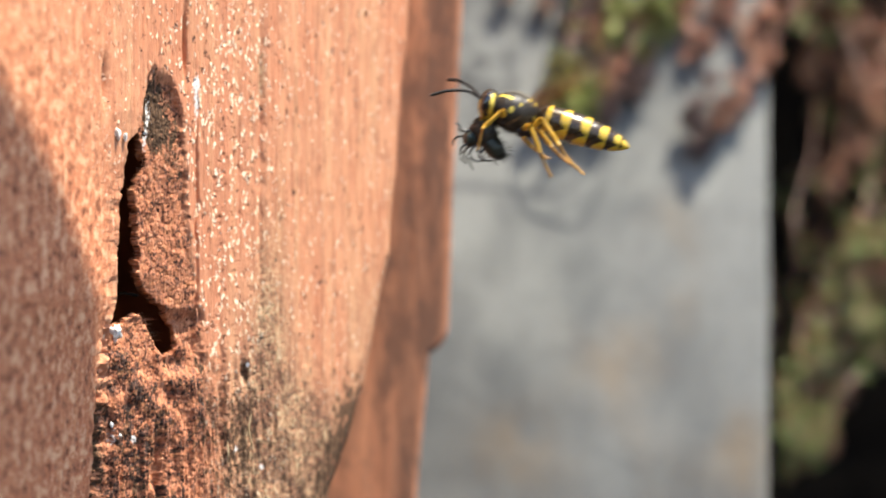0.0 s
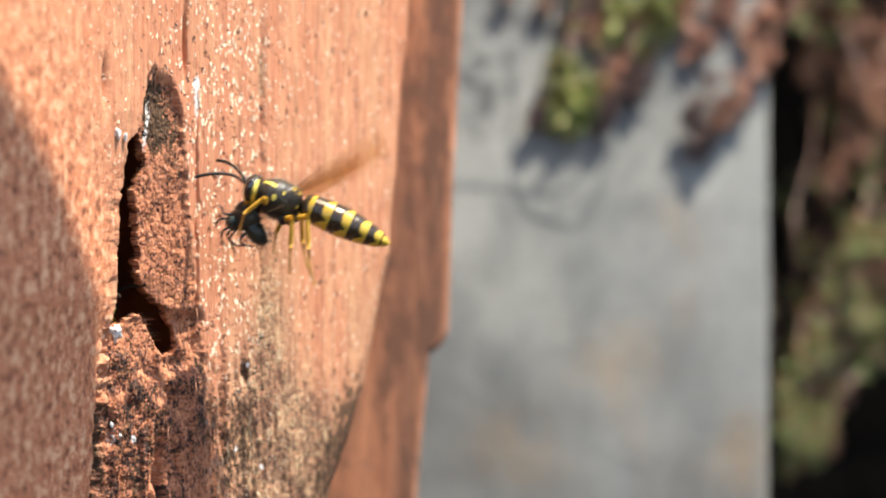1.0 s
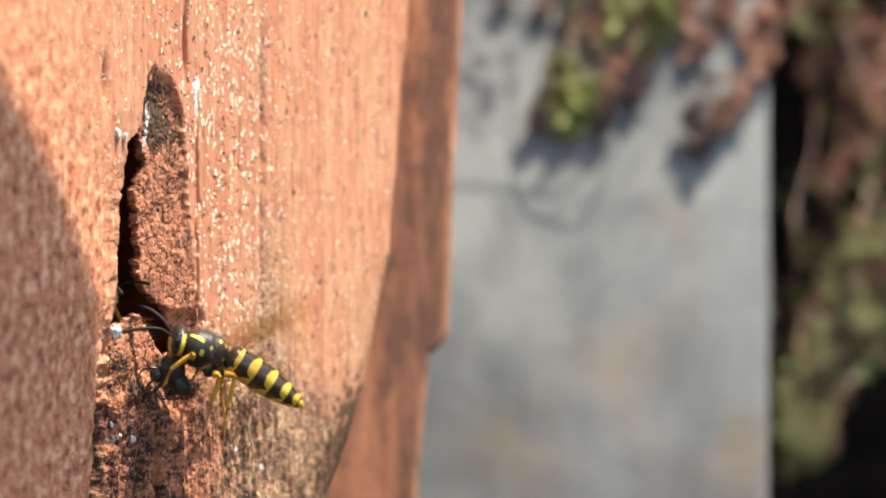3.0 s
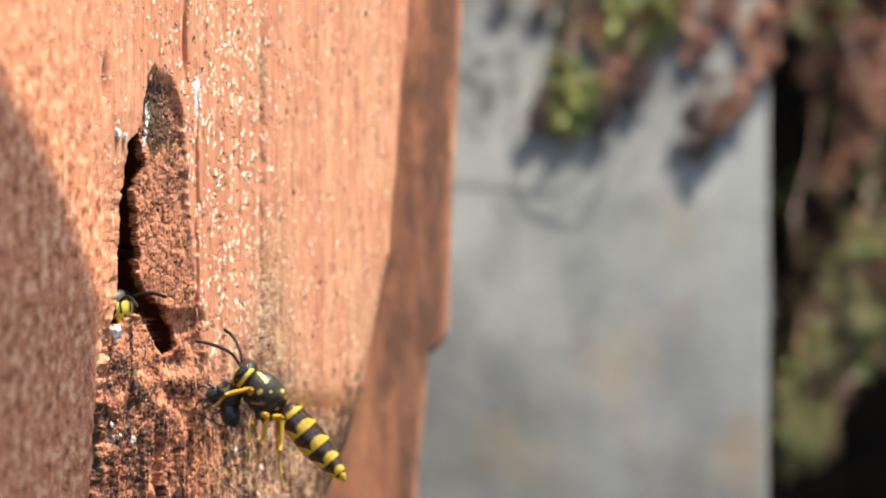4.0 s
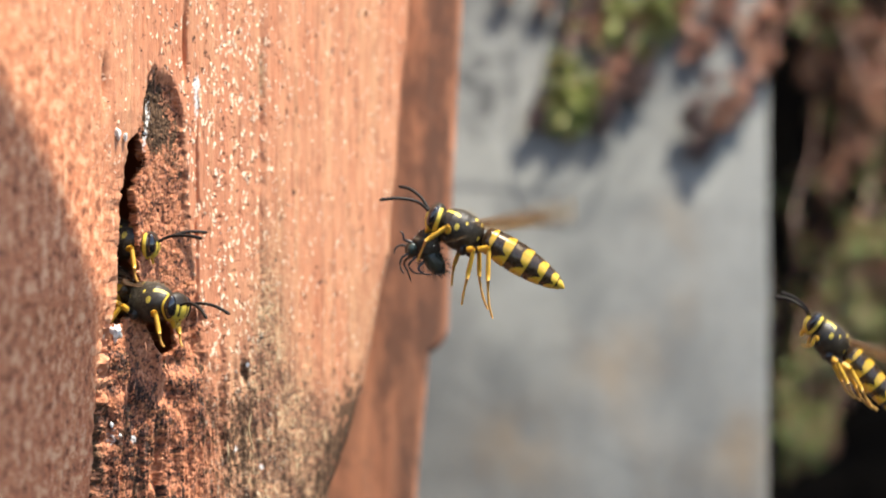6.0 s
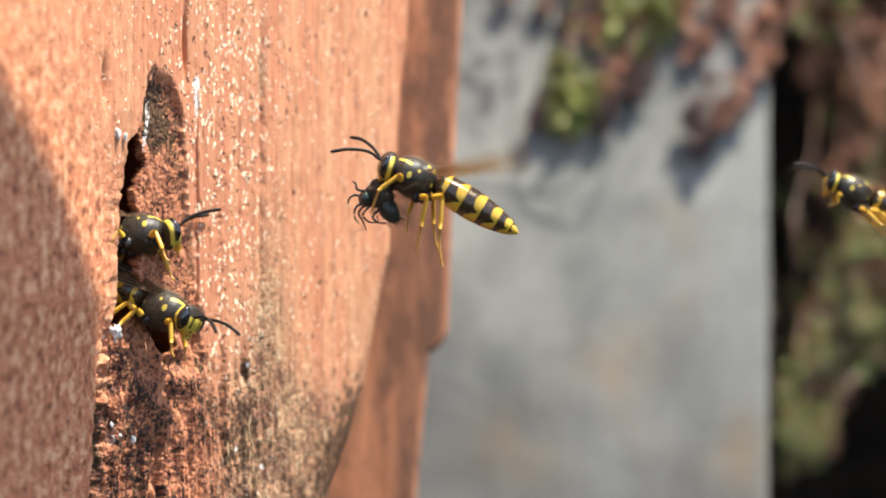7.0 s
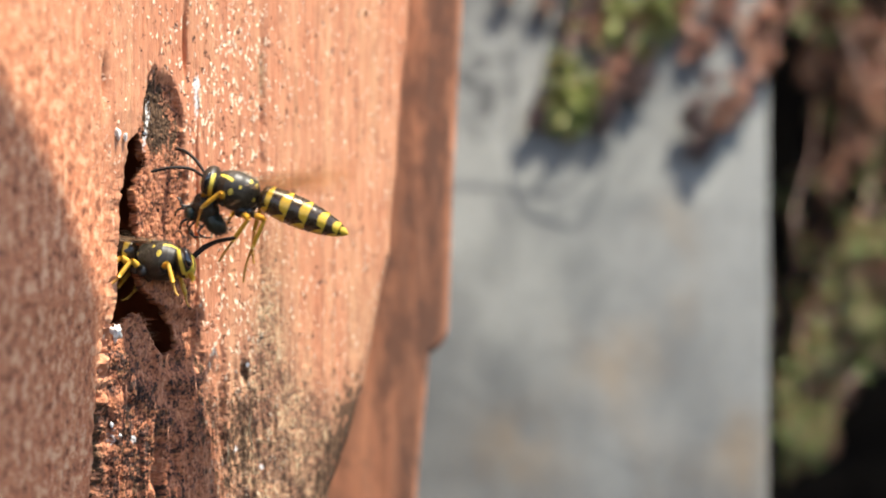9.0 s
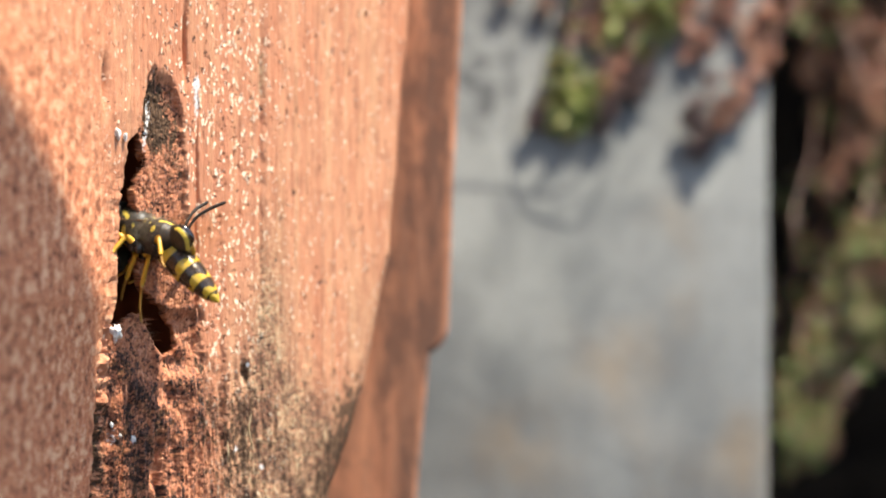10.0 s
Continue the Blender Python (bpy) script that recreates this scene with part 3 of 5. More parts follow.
    for a, b, y, long, lean, pale in ((448, 760, 4.0, 3.2, -0.5, 1), (330, 300, -0.3, 1.6, 0.3, 0), (262, 470, 0.4, 1.4, 0.5, 0), (300, 640, -0.4, 1.5, -0.4, 0), (222, 700, -2.6, 2.2, 0.3, 0),
                                      (346, 560, 0.6, 1.8, 0.2, 0), (258, 330, 0.8, 1.2, -0.4, 0), (402, 800, 2.4, 2.0, 0.2, 1), (300, 770, -0.5, 1.8, -0.2, 0), (345, 690, 0.4, 1.6, 0.3, 0), (255, 620, -1.4, 1.6, 0.5, 0)):
        x, yy, zz = at(a, b, y)
        pts = spline([(x, yy, zz - long / 2), (x + lean * 0.6 + rng.uniform(-.1, .1), yy - 0.25, zz), (x + lean * 0.2, yy - 0.05, zz + long / 2)], 10)
        part("splinter", tube(bmesh.new(), pts, [0.03, 0.06, 0.075, 0.08, 0.08, 0.075, 0.07, 0.06, 0.045, 0.02], 6), PALE_FIBRE if pale else RUST_FIBRE, body)
    return body


post()


def worn_board(name, outline, y0, y1, label):
    """An upright board: an outline in x and z, extruded in depth, with eased edges."""
    bm = bmesh.new()
    f = bm.faces.new([bm.verts.new((x * MM, y0 * MM, zz * MM)) for x, zz in outline])
    made = bmesh.ops.extrude_face_region(bm, geom=[f])
    bmesh.ops.translate(bm, verts=[g for g in made["geom"] if isinstance(g, bmesh.types.BMVert)], vec=(0, (y1 - y0) * MM, 0))
    bmesh.ops.recalc_face_normals(bm, faces=bm.faces)
    bmesh.ops.bevel(bm, geom=list(bm.edges), offset=0.5 * MM, segments=2, profile=0.5, affect="EDGES")
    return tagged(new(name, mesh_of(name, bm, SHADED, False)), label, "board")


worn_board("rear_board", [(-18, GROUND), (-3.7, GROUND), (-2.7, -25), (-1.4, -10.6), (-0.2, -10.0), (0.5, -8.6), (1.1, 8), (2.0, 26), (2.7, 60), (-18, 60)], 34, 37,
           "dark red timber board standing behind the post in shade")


# added out of view; its edge is cut to throw the shoulder's diagonal shadow
def unseen_board():
    bm = bmesh.new()
    plan = [(36, -130), (36, -26.8), (25.3, -26.5), (18.8, -31.7), (9.7, -41.9), (-5, -59), (-95, -59), (-95, -130)]
    f = bm.faces.new([bm.verts.new((x * MM, y * MM, 150 * MM)) for x, y in plan])
    made = bmesh.ops.extrude_face_region(bm, geom=[f])
    bmesh.ops.translate(bm, verts=[g for g in made["geom"] if isinstance(g, bmesh.types.BMVert)], vec=(0, 0, 6 * MM))
    bmesh.ops.recalc_face_normals(bm, faces=bm.faces)
    tagged(new("shade_board", mesh_of("shade_board", bm, SHADED, False)), "unseen board added above to shade the post", "board")


unseen_board()


def concrete_pier():
    rows = 120
    z = np.concatenate([np.linspace(GROUND - 4, -45, 30, endpoint=False), np.linspace(-45, 66, rows - 30)])[:, None]
    # plan: left side, eased corner, face, eased corner, right side; the upper part of the face slopes back
    w0, w1 = -36.0, 38.6
    plan = [(w0, 150), (w0, 0.6), (w0 + 0.15, 0.2), (w0 + 0.6, 0.02)] + [(w0 + 0.9 + (w1 - w0 - 1.8) * k / 31, 0) for k in range(32)] + [(w1 - 0.6, 0.02), (w1 - 0.15, 0.2), (w1, 0.6), (w1, 150)]
    plan = np.array(plan)
    cols = len(plan)
    slope = np.clip(z, -42, 66)
    x = plan[None, :, 0] * (1 + 0.0009 * slope)
    lean = 0.235 * slope + 0.11 * np.sqrt((slope + 12) ** 2 + 200) - 2.04
    y = 75 + lean + np.minimum(plan[None, :, 1], 75 - lean)
    bumpy = (fbm(x / 6 + 60, z / 6 + 90, 61, 5) - 0.5) * 0.5
    inner = np.ones(cols)
    inner[[0, 1, -2, -1]] = 0
    y = y + bumpy * inner
    x = x + bumpy * (1 - inner)
    v = np.stack([x, y, z + 0 * x], -1)
    zz = v[..., 2]
    dark_specks = 0.85 * blob(x, zz, 5.0, 19, 4.5, 8.0) + 0.5 * blob(x, zz, 20, 28, 14, 8.0)
    rust = blob(x, zz, 20.6, -13, 5, 6) + blob(x, zz, 8, -24, 5, 5) + blob(x, zz, 34, -24, 4, 7) + 0.7 * blob(x, zz, 28, -5, 2, 8) + 0.5 * blob(x, zz, 25, 3, 3, 4) + 0.5 * blob(x, zz, 22, -26, 6, 5)
    pier = tagged(new("concrete_pier"), "pale grey weathered concrete pier with a sloping face", "pier")
    for name, c0, c1 in (("left_side", 0, 3), ("front_face", 2, cols - 2), ("right_side", cols - 3, cols)):
        cut = slice(c0, c1)
        part(name, grid_mesh(name, v[:, cut] * MM, rows, c1 - c0, CONCRETE, attributes=dict(lichen_and_specks=dark_specks[:, cut], rust=rust[:, cut])), None, pier)
    cap = v[-1:].copy()
    cap[..., 1] = 150
    top = np.concatenate([v[-1:], cap], 0)
    part("top_face", grid_mesh("top_face", top * MM, 2, cols, CONCRETE, attributes=dict(lichen_and_specks=0 * top[..., 0], rust=0 * top[..., 0])), None, pier)


concrete_pier()


# ---- stonecrop ----
def leaf(bm, base, way, length, width):
    """One plump pointed leaf."""
    way = Vector(way).normalized()
    a = way.cross(Vector((0.3, 0.2, 1))).normalized()
    b = way.cross(a)
    rings = []
    for s, w in ((0.0, 0.25), (0.3, 0.9), (0.65, 1.0), (0.9, 0.5)):
        p = Vector(base) + way * (length * s)
        rings.append([bm.verts.new((p + a * (math.cos(t) * width * w) + b * (math.sin(t) * width * w * 0.55)) * MM) for t in (0, 1.047, 2.094, 3.142, 4.189, 5.236)])
    tip = bm.verts.new((Vector(base) + way * length) * MM)
    for r0, r1 in zip(rings, rings[1:]):
        for k in range(6):
            bm.faces.new((r0[k], r0[(k + 1) % 6], r1[(k + 1) % 6], r1[k]))
    for k in range(6):
        bm.faces.new((rings[-1][k], rings[-1][(k + 1) % 6], tip))
    bm.faces.new(rings[0][::-1])


def stonecrop(points, rosette, colour, label, count=34, spread=3.2, sparse=14, seed=0, fine=1.0):
    """A trailing sprig: a stem through points, sparse leaves along it and a tight rosette at its tip."""
    rng = random.Random(seed)
    pts = spline(points, 22)
    plant = new("stonecrop_sprig")
    plant.location = Vector(points[0]) * MM
    tagged(plant, label, "plant", "stonecrop sprigs trailing over the concrete")
    shift = Vector(points[0])
    bm = tube(bmesh.new(), [Vector(p) - shift for p in pts], [0.34 - 0.16 * i / 21 for i in range(22)], 6)
    part("stem", bm, STEM, plant)
    bm = bmesh.new()
    tipd = (Vector(pts[-1]) - Vector(pts[-4])).normalized()
    side = tipd.cross(Vector((0, 1, 0.2))).normalized()
    up = tipd.cross(side)
    for i in range(count):
        k = i / count
        t = i * 2.39996
        w = tipd * (1.1 - 1.3 * k) + (side * math.cos(t) + up * math.sin(t)) * (0.25 + 0.9 * k)
        w += Vector((rng.uniform(-.2, .2), rng.uniform(-.2, .2), rng.uniform(-.2, .2)))
        base = Vector(pts[-1]) - tipd * (k * rosette * 0.8) - shift
        base += Vector((rng.gauss(0, 0.16), rng.gauss(0, 0.12), rng.gauss(0, 0.16))) * rosette
        leaf(bm, base, w, rosette * fine * rng.uniform(0.3, 0.62), rosette * fine * rng.uniform(0.06, 0.10))
    for i in range(sparse):
        p = Vector(pts[rng.randrange(2, 20)]) - shift
        leaf(bm, p, (rng.uniform(-1, 1), rng.uniform(-1, 1), rng.uniform(-0.7, 1)), spread * rng.uniform(0.6, 1.1), spread * 0.15)
    part("leaves", bm, colour, plant, kind="stuff")
    return plant


def stonecrops():
    dark = "stonecrop sprig coloured dark for shade on the concrete"
    green, rust = "green fleshy stonecrop sprig trailing down the concrete", "reddish brown drying stonecrop sprig trailing down the concrete"
    rows = [  # tip, depth, start offset, rosette size, colour
        (1132, 78, 68.5, (40, -260), 6.0, LEAF_GREEN), (1085, 50, 70.1, (-20, -240), 4.2, LEAF_GREEN), (1002, 208, 71.9, (60, -260), 4.6, LEAF_GREEN),
        (985, 150, 72.7, (10, -260), 3.6, LEAF_GREEN), (1165, 45, 69.0, (30, -220), 4.6, LEAF_GREEN), (1075, 150, 72.3, (60, -300), 3.8, LEAF_RUST), (1288, 205, 72.3, (30, -90), 3.4, LEAF_RUST), (1236, 262, 73.6, (20, -60), 3.6, LEAF_DARK), (1262, 228, 74.0, (20, -80), 3.0, LEAF_BROWN), (1216, 215, 74.4, (20, -60), 2.4, LEAF_DARK), (1122, 165, 72.8, (30, -260), 3.4, LEAF_DARK), (945, 215, 74.0, (40, -260), 2.8, LEAF_DARK), (1066, 222, 74.0, (30, -260), 2.6, LEAF_DARK), (1030, 25, 72.5, (10, -240), 3.4, LEAF_DARK),
        (1225, 95, 71.3, (60, -240), 3.6, LEAF_RUST), (1330, 70, 71.1, (40, -260), 4.6, LEAF_RUST),
        (965, 10, 72.3, (-10, -200), 2.8, LEAF_RUST), (900, -10, 73.1, (-20, -220), 2.2, LEAF_RUST),
        (1340, 130, 72.7, (40, -200), 3.2, LEAF_RUST), (1205, 30, 71.5, (30, -220), 3.8, LEAF_RUST), (1285, 25, 70.8, (-30, -240), 4.2, LEAF_RUST), (1010, 60, 72.2, (-20, -220), 2.6, LEAF_RUST), (1050, 70, 72.3, (0, -240), 2.8, LEAF_RUST)]
    for i, (px, py, y, off, size, colour) in enumerate(rows):
        rise = (441 - py) * 0.0668
        y = 74.5 - (y - 69) * 0.3 + rise * 0.34
        end, start = at(px, py, y), at(px + off[0] * 1.5, py + off[1] * 0.6 - 40, y + 1.0 + (40 - off[1] * 0.6) * 0.0228)
        mid = tuple((a + b) / 2 + c for a, b, c in zip(start, end, (2, -1.0, 2)))
        stonecrop([start, mid, end], size, colour, green if colour is LEAF_GREEN else dark if colour is LEAF_DARK else rust, 190, 1.9, 20, i, 1.0 if colour is LEAF_GREEN else 0.66)
    rng = random.Random(5)
    # the darker mat behind, beside the concrete
    for i in range(105):
        px, py = rng.uniform(1385, 1690), rng.uniform(-160, 860)
        if py < 420 and px < 1425 or py > 560 and px > 1440 + (860 - py) * 0.5:
            continue
        y = rng.uniform(92, 132)
        end = at(px, py, y)
        start = (end[0] + rng.uniform(-8, 22), end[1] + rng.uniform(10, 26), end[2] + rng.uniform(8, 30))
        mid = ((start[0] + end[0]) / 2, (start[1] + end[1]) / 2 - 4, (start[2] + end[2]) / 2 + 3)
        colour = LEAF_OLIVE if rng.random() < (0.15 if py < 350 else 0.4) else LEAF_BROWN
        stonecrop([start, mid, end], rng.uniform(2.2, 3.8), colour, "dull olive green stonecrop sprig growing from the shaded bank" if colour is LEAF_OLIVE else "rusty stonecrop sprig growing from the shaded bank", 120, 1.8, 44, 100 + i, 0.8)
    # fresher clumps that reach into the sun
    for i, (px, py, y, size) in enumerate(((1512, 446, 90, 5.4), (1556, 432, 94, 4.6), (1474, 482, 92, 4.4), (1500, 560, 92, 5.0), (1546, 566, 96, 4.4), (1424, 640, 88, 5.2), (1478, 640, 96, 3.2),
                                           (1400, 764, 86, 5.0), (1432, 792, 90, 4.2), (1392, 690, 88, 3.4), (1416, 48, 96, 3.6), (1460, 70, 100, 3.4), (1530, 330, 98, 3.2))):
        end = at(px, py, y)
        start = (end[0] + 6 + i % 3 * 4, end[1] + 16, end[2] + 10)
        mid = ((start[0] + end[0]) / 2, (start[1] + end[1]) / 2 - 3, (start[2] + end[2]) / 2 + 4)
        stonecrop([start, mid, end], size * 0.85, LEAF_OLIVE, "olive green stonecrop rosette catching sun beside the concrete", 150, 2.0, 12, 300 + i, 0.62)


stonecrops()


def runner(points, label):
    bm = tube(bmesh.new(), spline(points, 30), [0.12] * 30, 7)
    tagged(new("trailing_stem", mesh_of("trailing_stem", bm, STEM)), label, "stem")


runner([(14, 92, 58), (17, 75, 37.5), (22.7, 72, 32.0), (29, 74, 37), (34, 94, 60)], "looping bare stonecrop stem hanging before the concrete")
runner([(0, 94, 62), (7, 76, 41.5), (17, 73, 38.7), (29, 75, 42), (36, 96, 66)], "looping bare stonecrop stem hanging before the concrete")
runner([at(1380, 560, 84), at(1410, 470, 82), at(1405, 380, 84), at(1440, 250, 95), at(1450, 60, 120)], "pinkish bare stonecrop stem beside the concrete")


def flakes():
    """Small chalky crumbs of torn fibre at the lips of the slot."""
    rng = random.Random(3)
    for px, py, y, size in ((207, 237, -2.9, 0.75), (222, 243, -2.2, 0.5), (206, 588, -1.9, 1.05), (197, 752, -1.6, 0.45), (212, 770, -1.4, 0.4), (230, 236, -1.0, 0.55)):
        bm = bmesh.new()
        bmesh.ops.create_icosphere(bm, subdivisions=3, radius=size * 0.6 * MM)
        for v in bm.verts:
            k = 0.7 + 0.9 * noise.noise(v.co * 2600 + Vector((px, 0, 0)))
            v.co = Vector((v.co.x * k * 0.8, v.co.y * k * 0.7, v.co.z * k * 1.35))
        ob = new("torn_flake", mesh_of("torn_flake", bm, CHALK))
        ob.location = Vector(at(px, py, y)) * MM
        tagged(ob, "white crumb of torn fibre stuck to the timber", "flake", "torn flakes")


flakes()


# ---- wasps ----
# Body space, in millimetres: x forward, y to the wasp's left, z up, with the waist at the origin.
def shell_sheet(name, spine, material, pattern, seg=72, bend=None):
    """A closed body of revolution-like rings: spine rows of (x, z centre, half width, half height); pattern(s, angle) gives the light bands."""
    rows = len(spine)
    th = np.linspace(0, 2 * math.pi, seg, endpoint=False)[None, :]
    sp = np.array(spine)
    x = sp[:, 0:1] + 0 * th
    y = sp[:, 2:3] * np.sin(th)
    zz = sp[:, 1:2] + sp[:, 3:4] * np.cos(th)
    s = np.linspace(0, 1, rows)[:, None] + 0 * th
    angle = np.abs(((th + math.pi) % (2 * math.pi)) - math.pi) + 0 * s
    return grid_mesh(name, np.stack([x, y, zz], -1) * MM, rows, seg, material, True, dict(band=pattern(s, angle)))


SEGMENTS = np.array([0.0, 0.13, 0.335, 0.55, 0.745, 0.895, 1.0])


def abdomen_mesh():
    s = np.linspace(0, 1, 170)
    r = np.interp(s, [0, 0.015, 0.05, 0.12, 0.25, 0.42, 0.6, 0.75, 0.86, 0.94, 0.985, 1.0], [0.25, 0.86, 1.14, 1.26, 1.36, 1.40, 1.27, 1.02, 0.76, 0.44, 0.16, 0.02])
    k = np.clip(np.searchsorted(SEGMENTS, s, side="right") - 1, 0, 5)
    f = (s - SEGMENTS[k]) / (SEGMENTS[k + 1] - SEGMENTS[k])
    r = r * (1.0 + 0.035 * (f - 0.5)) + 0
    droop = -0.02 - 0.05 * s ** 2
    spine = np.stack([0.15 - 8.6 * s, droop, r * 1.02, r], -1)

    def pattern(ss, angle):
        kk = np.clip(np.searchsorted(SEGMENTS, ss.ravel(), side="right") - 1, 0, 5).reshape(ss.shape)
        ff = (ss - SEGMENTS[kk]) / (SEGMENTS[kk + 1] - SEGMENTS[kk])
        front = np.array([0.56, 0.55, 0.58, 0.58, 0.55, 0.14])[kk]
        lip = (front + 0.26 * np.exp(-(angle / 0.33) ** 2) - 0.10 * np.exp(-((angle - 1.0) / 0.35) ** 2) + 0.30 * np.exp(-((angle - 1.78) / 0.15) ** 2)
               - 0.22 * step(2.0, 2.4, angle))
        light = step(-0.09, 0.09, ff - lip)
        light = light * (1 - 0.9 * step(0.95, 1.0, ff) * (kk < 5))
        return light * np.where(kk == 0, step(0.05, 0.09, ss), 1.0)

    return shell_sheet("abdomen", spine, CUTICLE, pattern, 110)


def thorax_mesh():
    t = np.linspace(0, 1, 150)
    x = 0.05 + 4.05 * t
    hh = np.interp(t, [0, 0.02, 0.07, 0.15, 0.3, 0.5, 0.65, 0.8, 0.92, 1.0], [0.2, 0.6, 1.0, 1.36, 1.66, 1.78, 1.74, 1.52, 1.22, 0.9])
    ww = np.interp(t, [0, 0.02, 0.07, 0.15, 0.3, 0.5, 0.65, 0.8, 0.92, 1.0], [0.2, 0.5, 0.82, 1.1, 1.42, 1.62, 1.66, 1.52, 1.25, 0.9])
    zc = np.interp(t, [0, 0.12, 0.4, 0.7, 1.0], [-0.3, -0.28, -0.42, -0.36, -0.22])
    spine = np.stack([x, zc, ww, hh], -1)

    def pattern(s, a):
        collar = step(0.15, 0.09, np.abs(a - (0.52 + (0.95 - s) * 0.95))) * step(0.60, 0.68, s) * step(0.99, 0.93, s)
        spots = (np.exp(-((s - 0.28) / 0.055) ** 2 - ((a - 0.42) / 0.24) ** 2) + np.exp(-((s - 0.14) / 0.04) ** 2 - ((a - 0.45) / 0.26) ** 2)
                 + np.exp(-((s - 0.62) / 0.065) ** 2 - ((a - 1.42) / 0.22) ** 2) + 0.9 * np.exp(-((s - 0.09) / 0.035) ** 2 - ((a - 1.6) / 0.24) ** 2) + np.exp(-((s - 0.45) / 0.035) ** 2 - ((a - 1.02) / 0.13) ** 2))
        return np.clip(collar + step(0.3, 0.7, spots), 0, 1)

    return shell_sheet("thorax", spine, FUZZY, pattern, 150)


def head_mesh():
    """Short broad head: yellow cheeks behind the eyes and yellow face plate, black crown."""
    rows, seg = 56, 72
    a = np.linspace(0, math.pi, rows)[:, None]
    th = np.linspace(0, 2 * math.pi, seg, endpoint=False)[None, :]
    nx, ny, nz = np.cos(a) + 0 * th, np.sin(a) * np.sin(th), np.sin(a) * np.cos(th)
    x = nx * np.where(nx > 0, 1.05, 0.85) - 0.10 * nz
    y = ny * 1.72 * (1 - 0.20 * step(0.0, -1.0, nz))
    z = nz * 1.38 - 0.12 * step(0.3, 1, nx)
    cheek = step(0.25, 0.17, np.abs(nx + 0.20 + 0.22 * nz)) * step(0.38, 0.52, np.abs(ny)) * step(0.80, 0.66, nz)
    clypeus = step(0.0, 0.12, nx) * step(-0.24, -0.34, nz) * step(0.66, 0.56, np.abs(ny)) * (1 - step(0.13, 0.08, np.hypot(ny, nz + 0.5)))
    frons = step(0.45, 0.6, nx) * step(-0.36, -0.28, nz) * step(0.52, 0.42, nz) * step(0.30, 0.22, np.abs(ny) - 0.12 * nz)
    inner = step(0.30, 0.45, nx) * step(0.12, 0.06, np.abs(np.abs(ny) - 0.46)) * step(0.52, 0.38, np.abs(nz + 0.02))
    return grid_mesh("head", np.stack([x, y, z], -1) * MM, rows, seg, FUZZY, True, dict(band=np.clip(cheek + clypeus + frons + inner, 0, 1)))


def wing_mesh(length, width, lobes):
    """A thin blade from the hinge along y: straight leading edge, rounded tip."""
    rows, cols = 24, 9
    s = np.linspace(0, 1, rows)[:, None]
    w = np.linspace(0, 1, cols)[None, :]
    chord = width * np.interp(s, [0, 0.1, 0.35, 0.6, 0.82, 0.95, 1.0], lobes)
    lead = 0.35 * np.sin(s * math.pi) * 0.6 - 0.5 * step(0.8, 1.0, s) * 0.8
    x = lead - chord * w
    y = length * s + 0 * w
    z = 0.16 * np.sin(w * 9.0) * (chord / width) * 0.5 + 0.25 * s * s
    top = np.stack([x, y, z], -1)
    under = top.copy()
    under[..., 2] -= 0.02
    sheet = np.concatenate([top, under[:, ::-1]], 1)
    return grid_mesh("wing", sheet * MM, rows, cols * 2, WING, True)


def vein_meshes(length, width, lobes):
    made = []
    for frac, reach in ((0.0, 0.97), (0.16, 0.85), (0.42, 0.8), (0.75, 0.7)):
        pts = []
        for s in np.linspace(0.0, reach, 9):
            chord = width * np.interp(s, [0, 0.1, 0.35, 0.6, 0.82, 0.95, 1.0], lobes)
            lead = 0.35 * math.sin(s * math.pi) * 0.6 - 0.5 * float(step(0.8, 1.0, s)) * 0.8
            pts.append((lead - chord * frac, length * s, 0.25 * s * s + 0.08 * math.sin(frac * 9) * chord / width))
        made.append(mesh_of("vein", tube(bmesh.new(), pts, [0.036 - 0.003 * i if frac == 0 else 0.016 for i in range(9)], 5), VEIN))
    return made


FORE = (9.6, 2.5, [0.25, 0.4, 0.75, 1.0, 1.0, 0.55, 0.12])
HIND = (6.4, 2.0, [0.3, 0.6, 1.0, 1.0, 0.85, 0.5, 0.12])


def flip(me):
    """The mirror twin of a mesh, for the other side of the body."""
    twin = me.copy()
    for v in twin.vertices:
        v.co.y = -v.co.y
    twin.flip_normals()
    return twin


def antenna_mesh(points):
    pts = spline(points, 26)
    radii = [0.125 + 0.014 * (i % 2) + 0.03 * (i / 25) for i in range(26)]
    radii[0], radii[-1] = 0.11, 0.08
    return tube(bmesh.new(), pts, radii, 9)


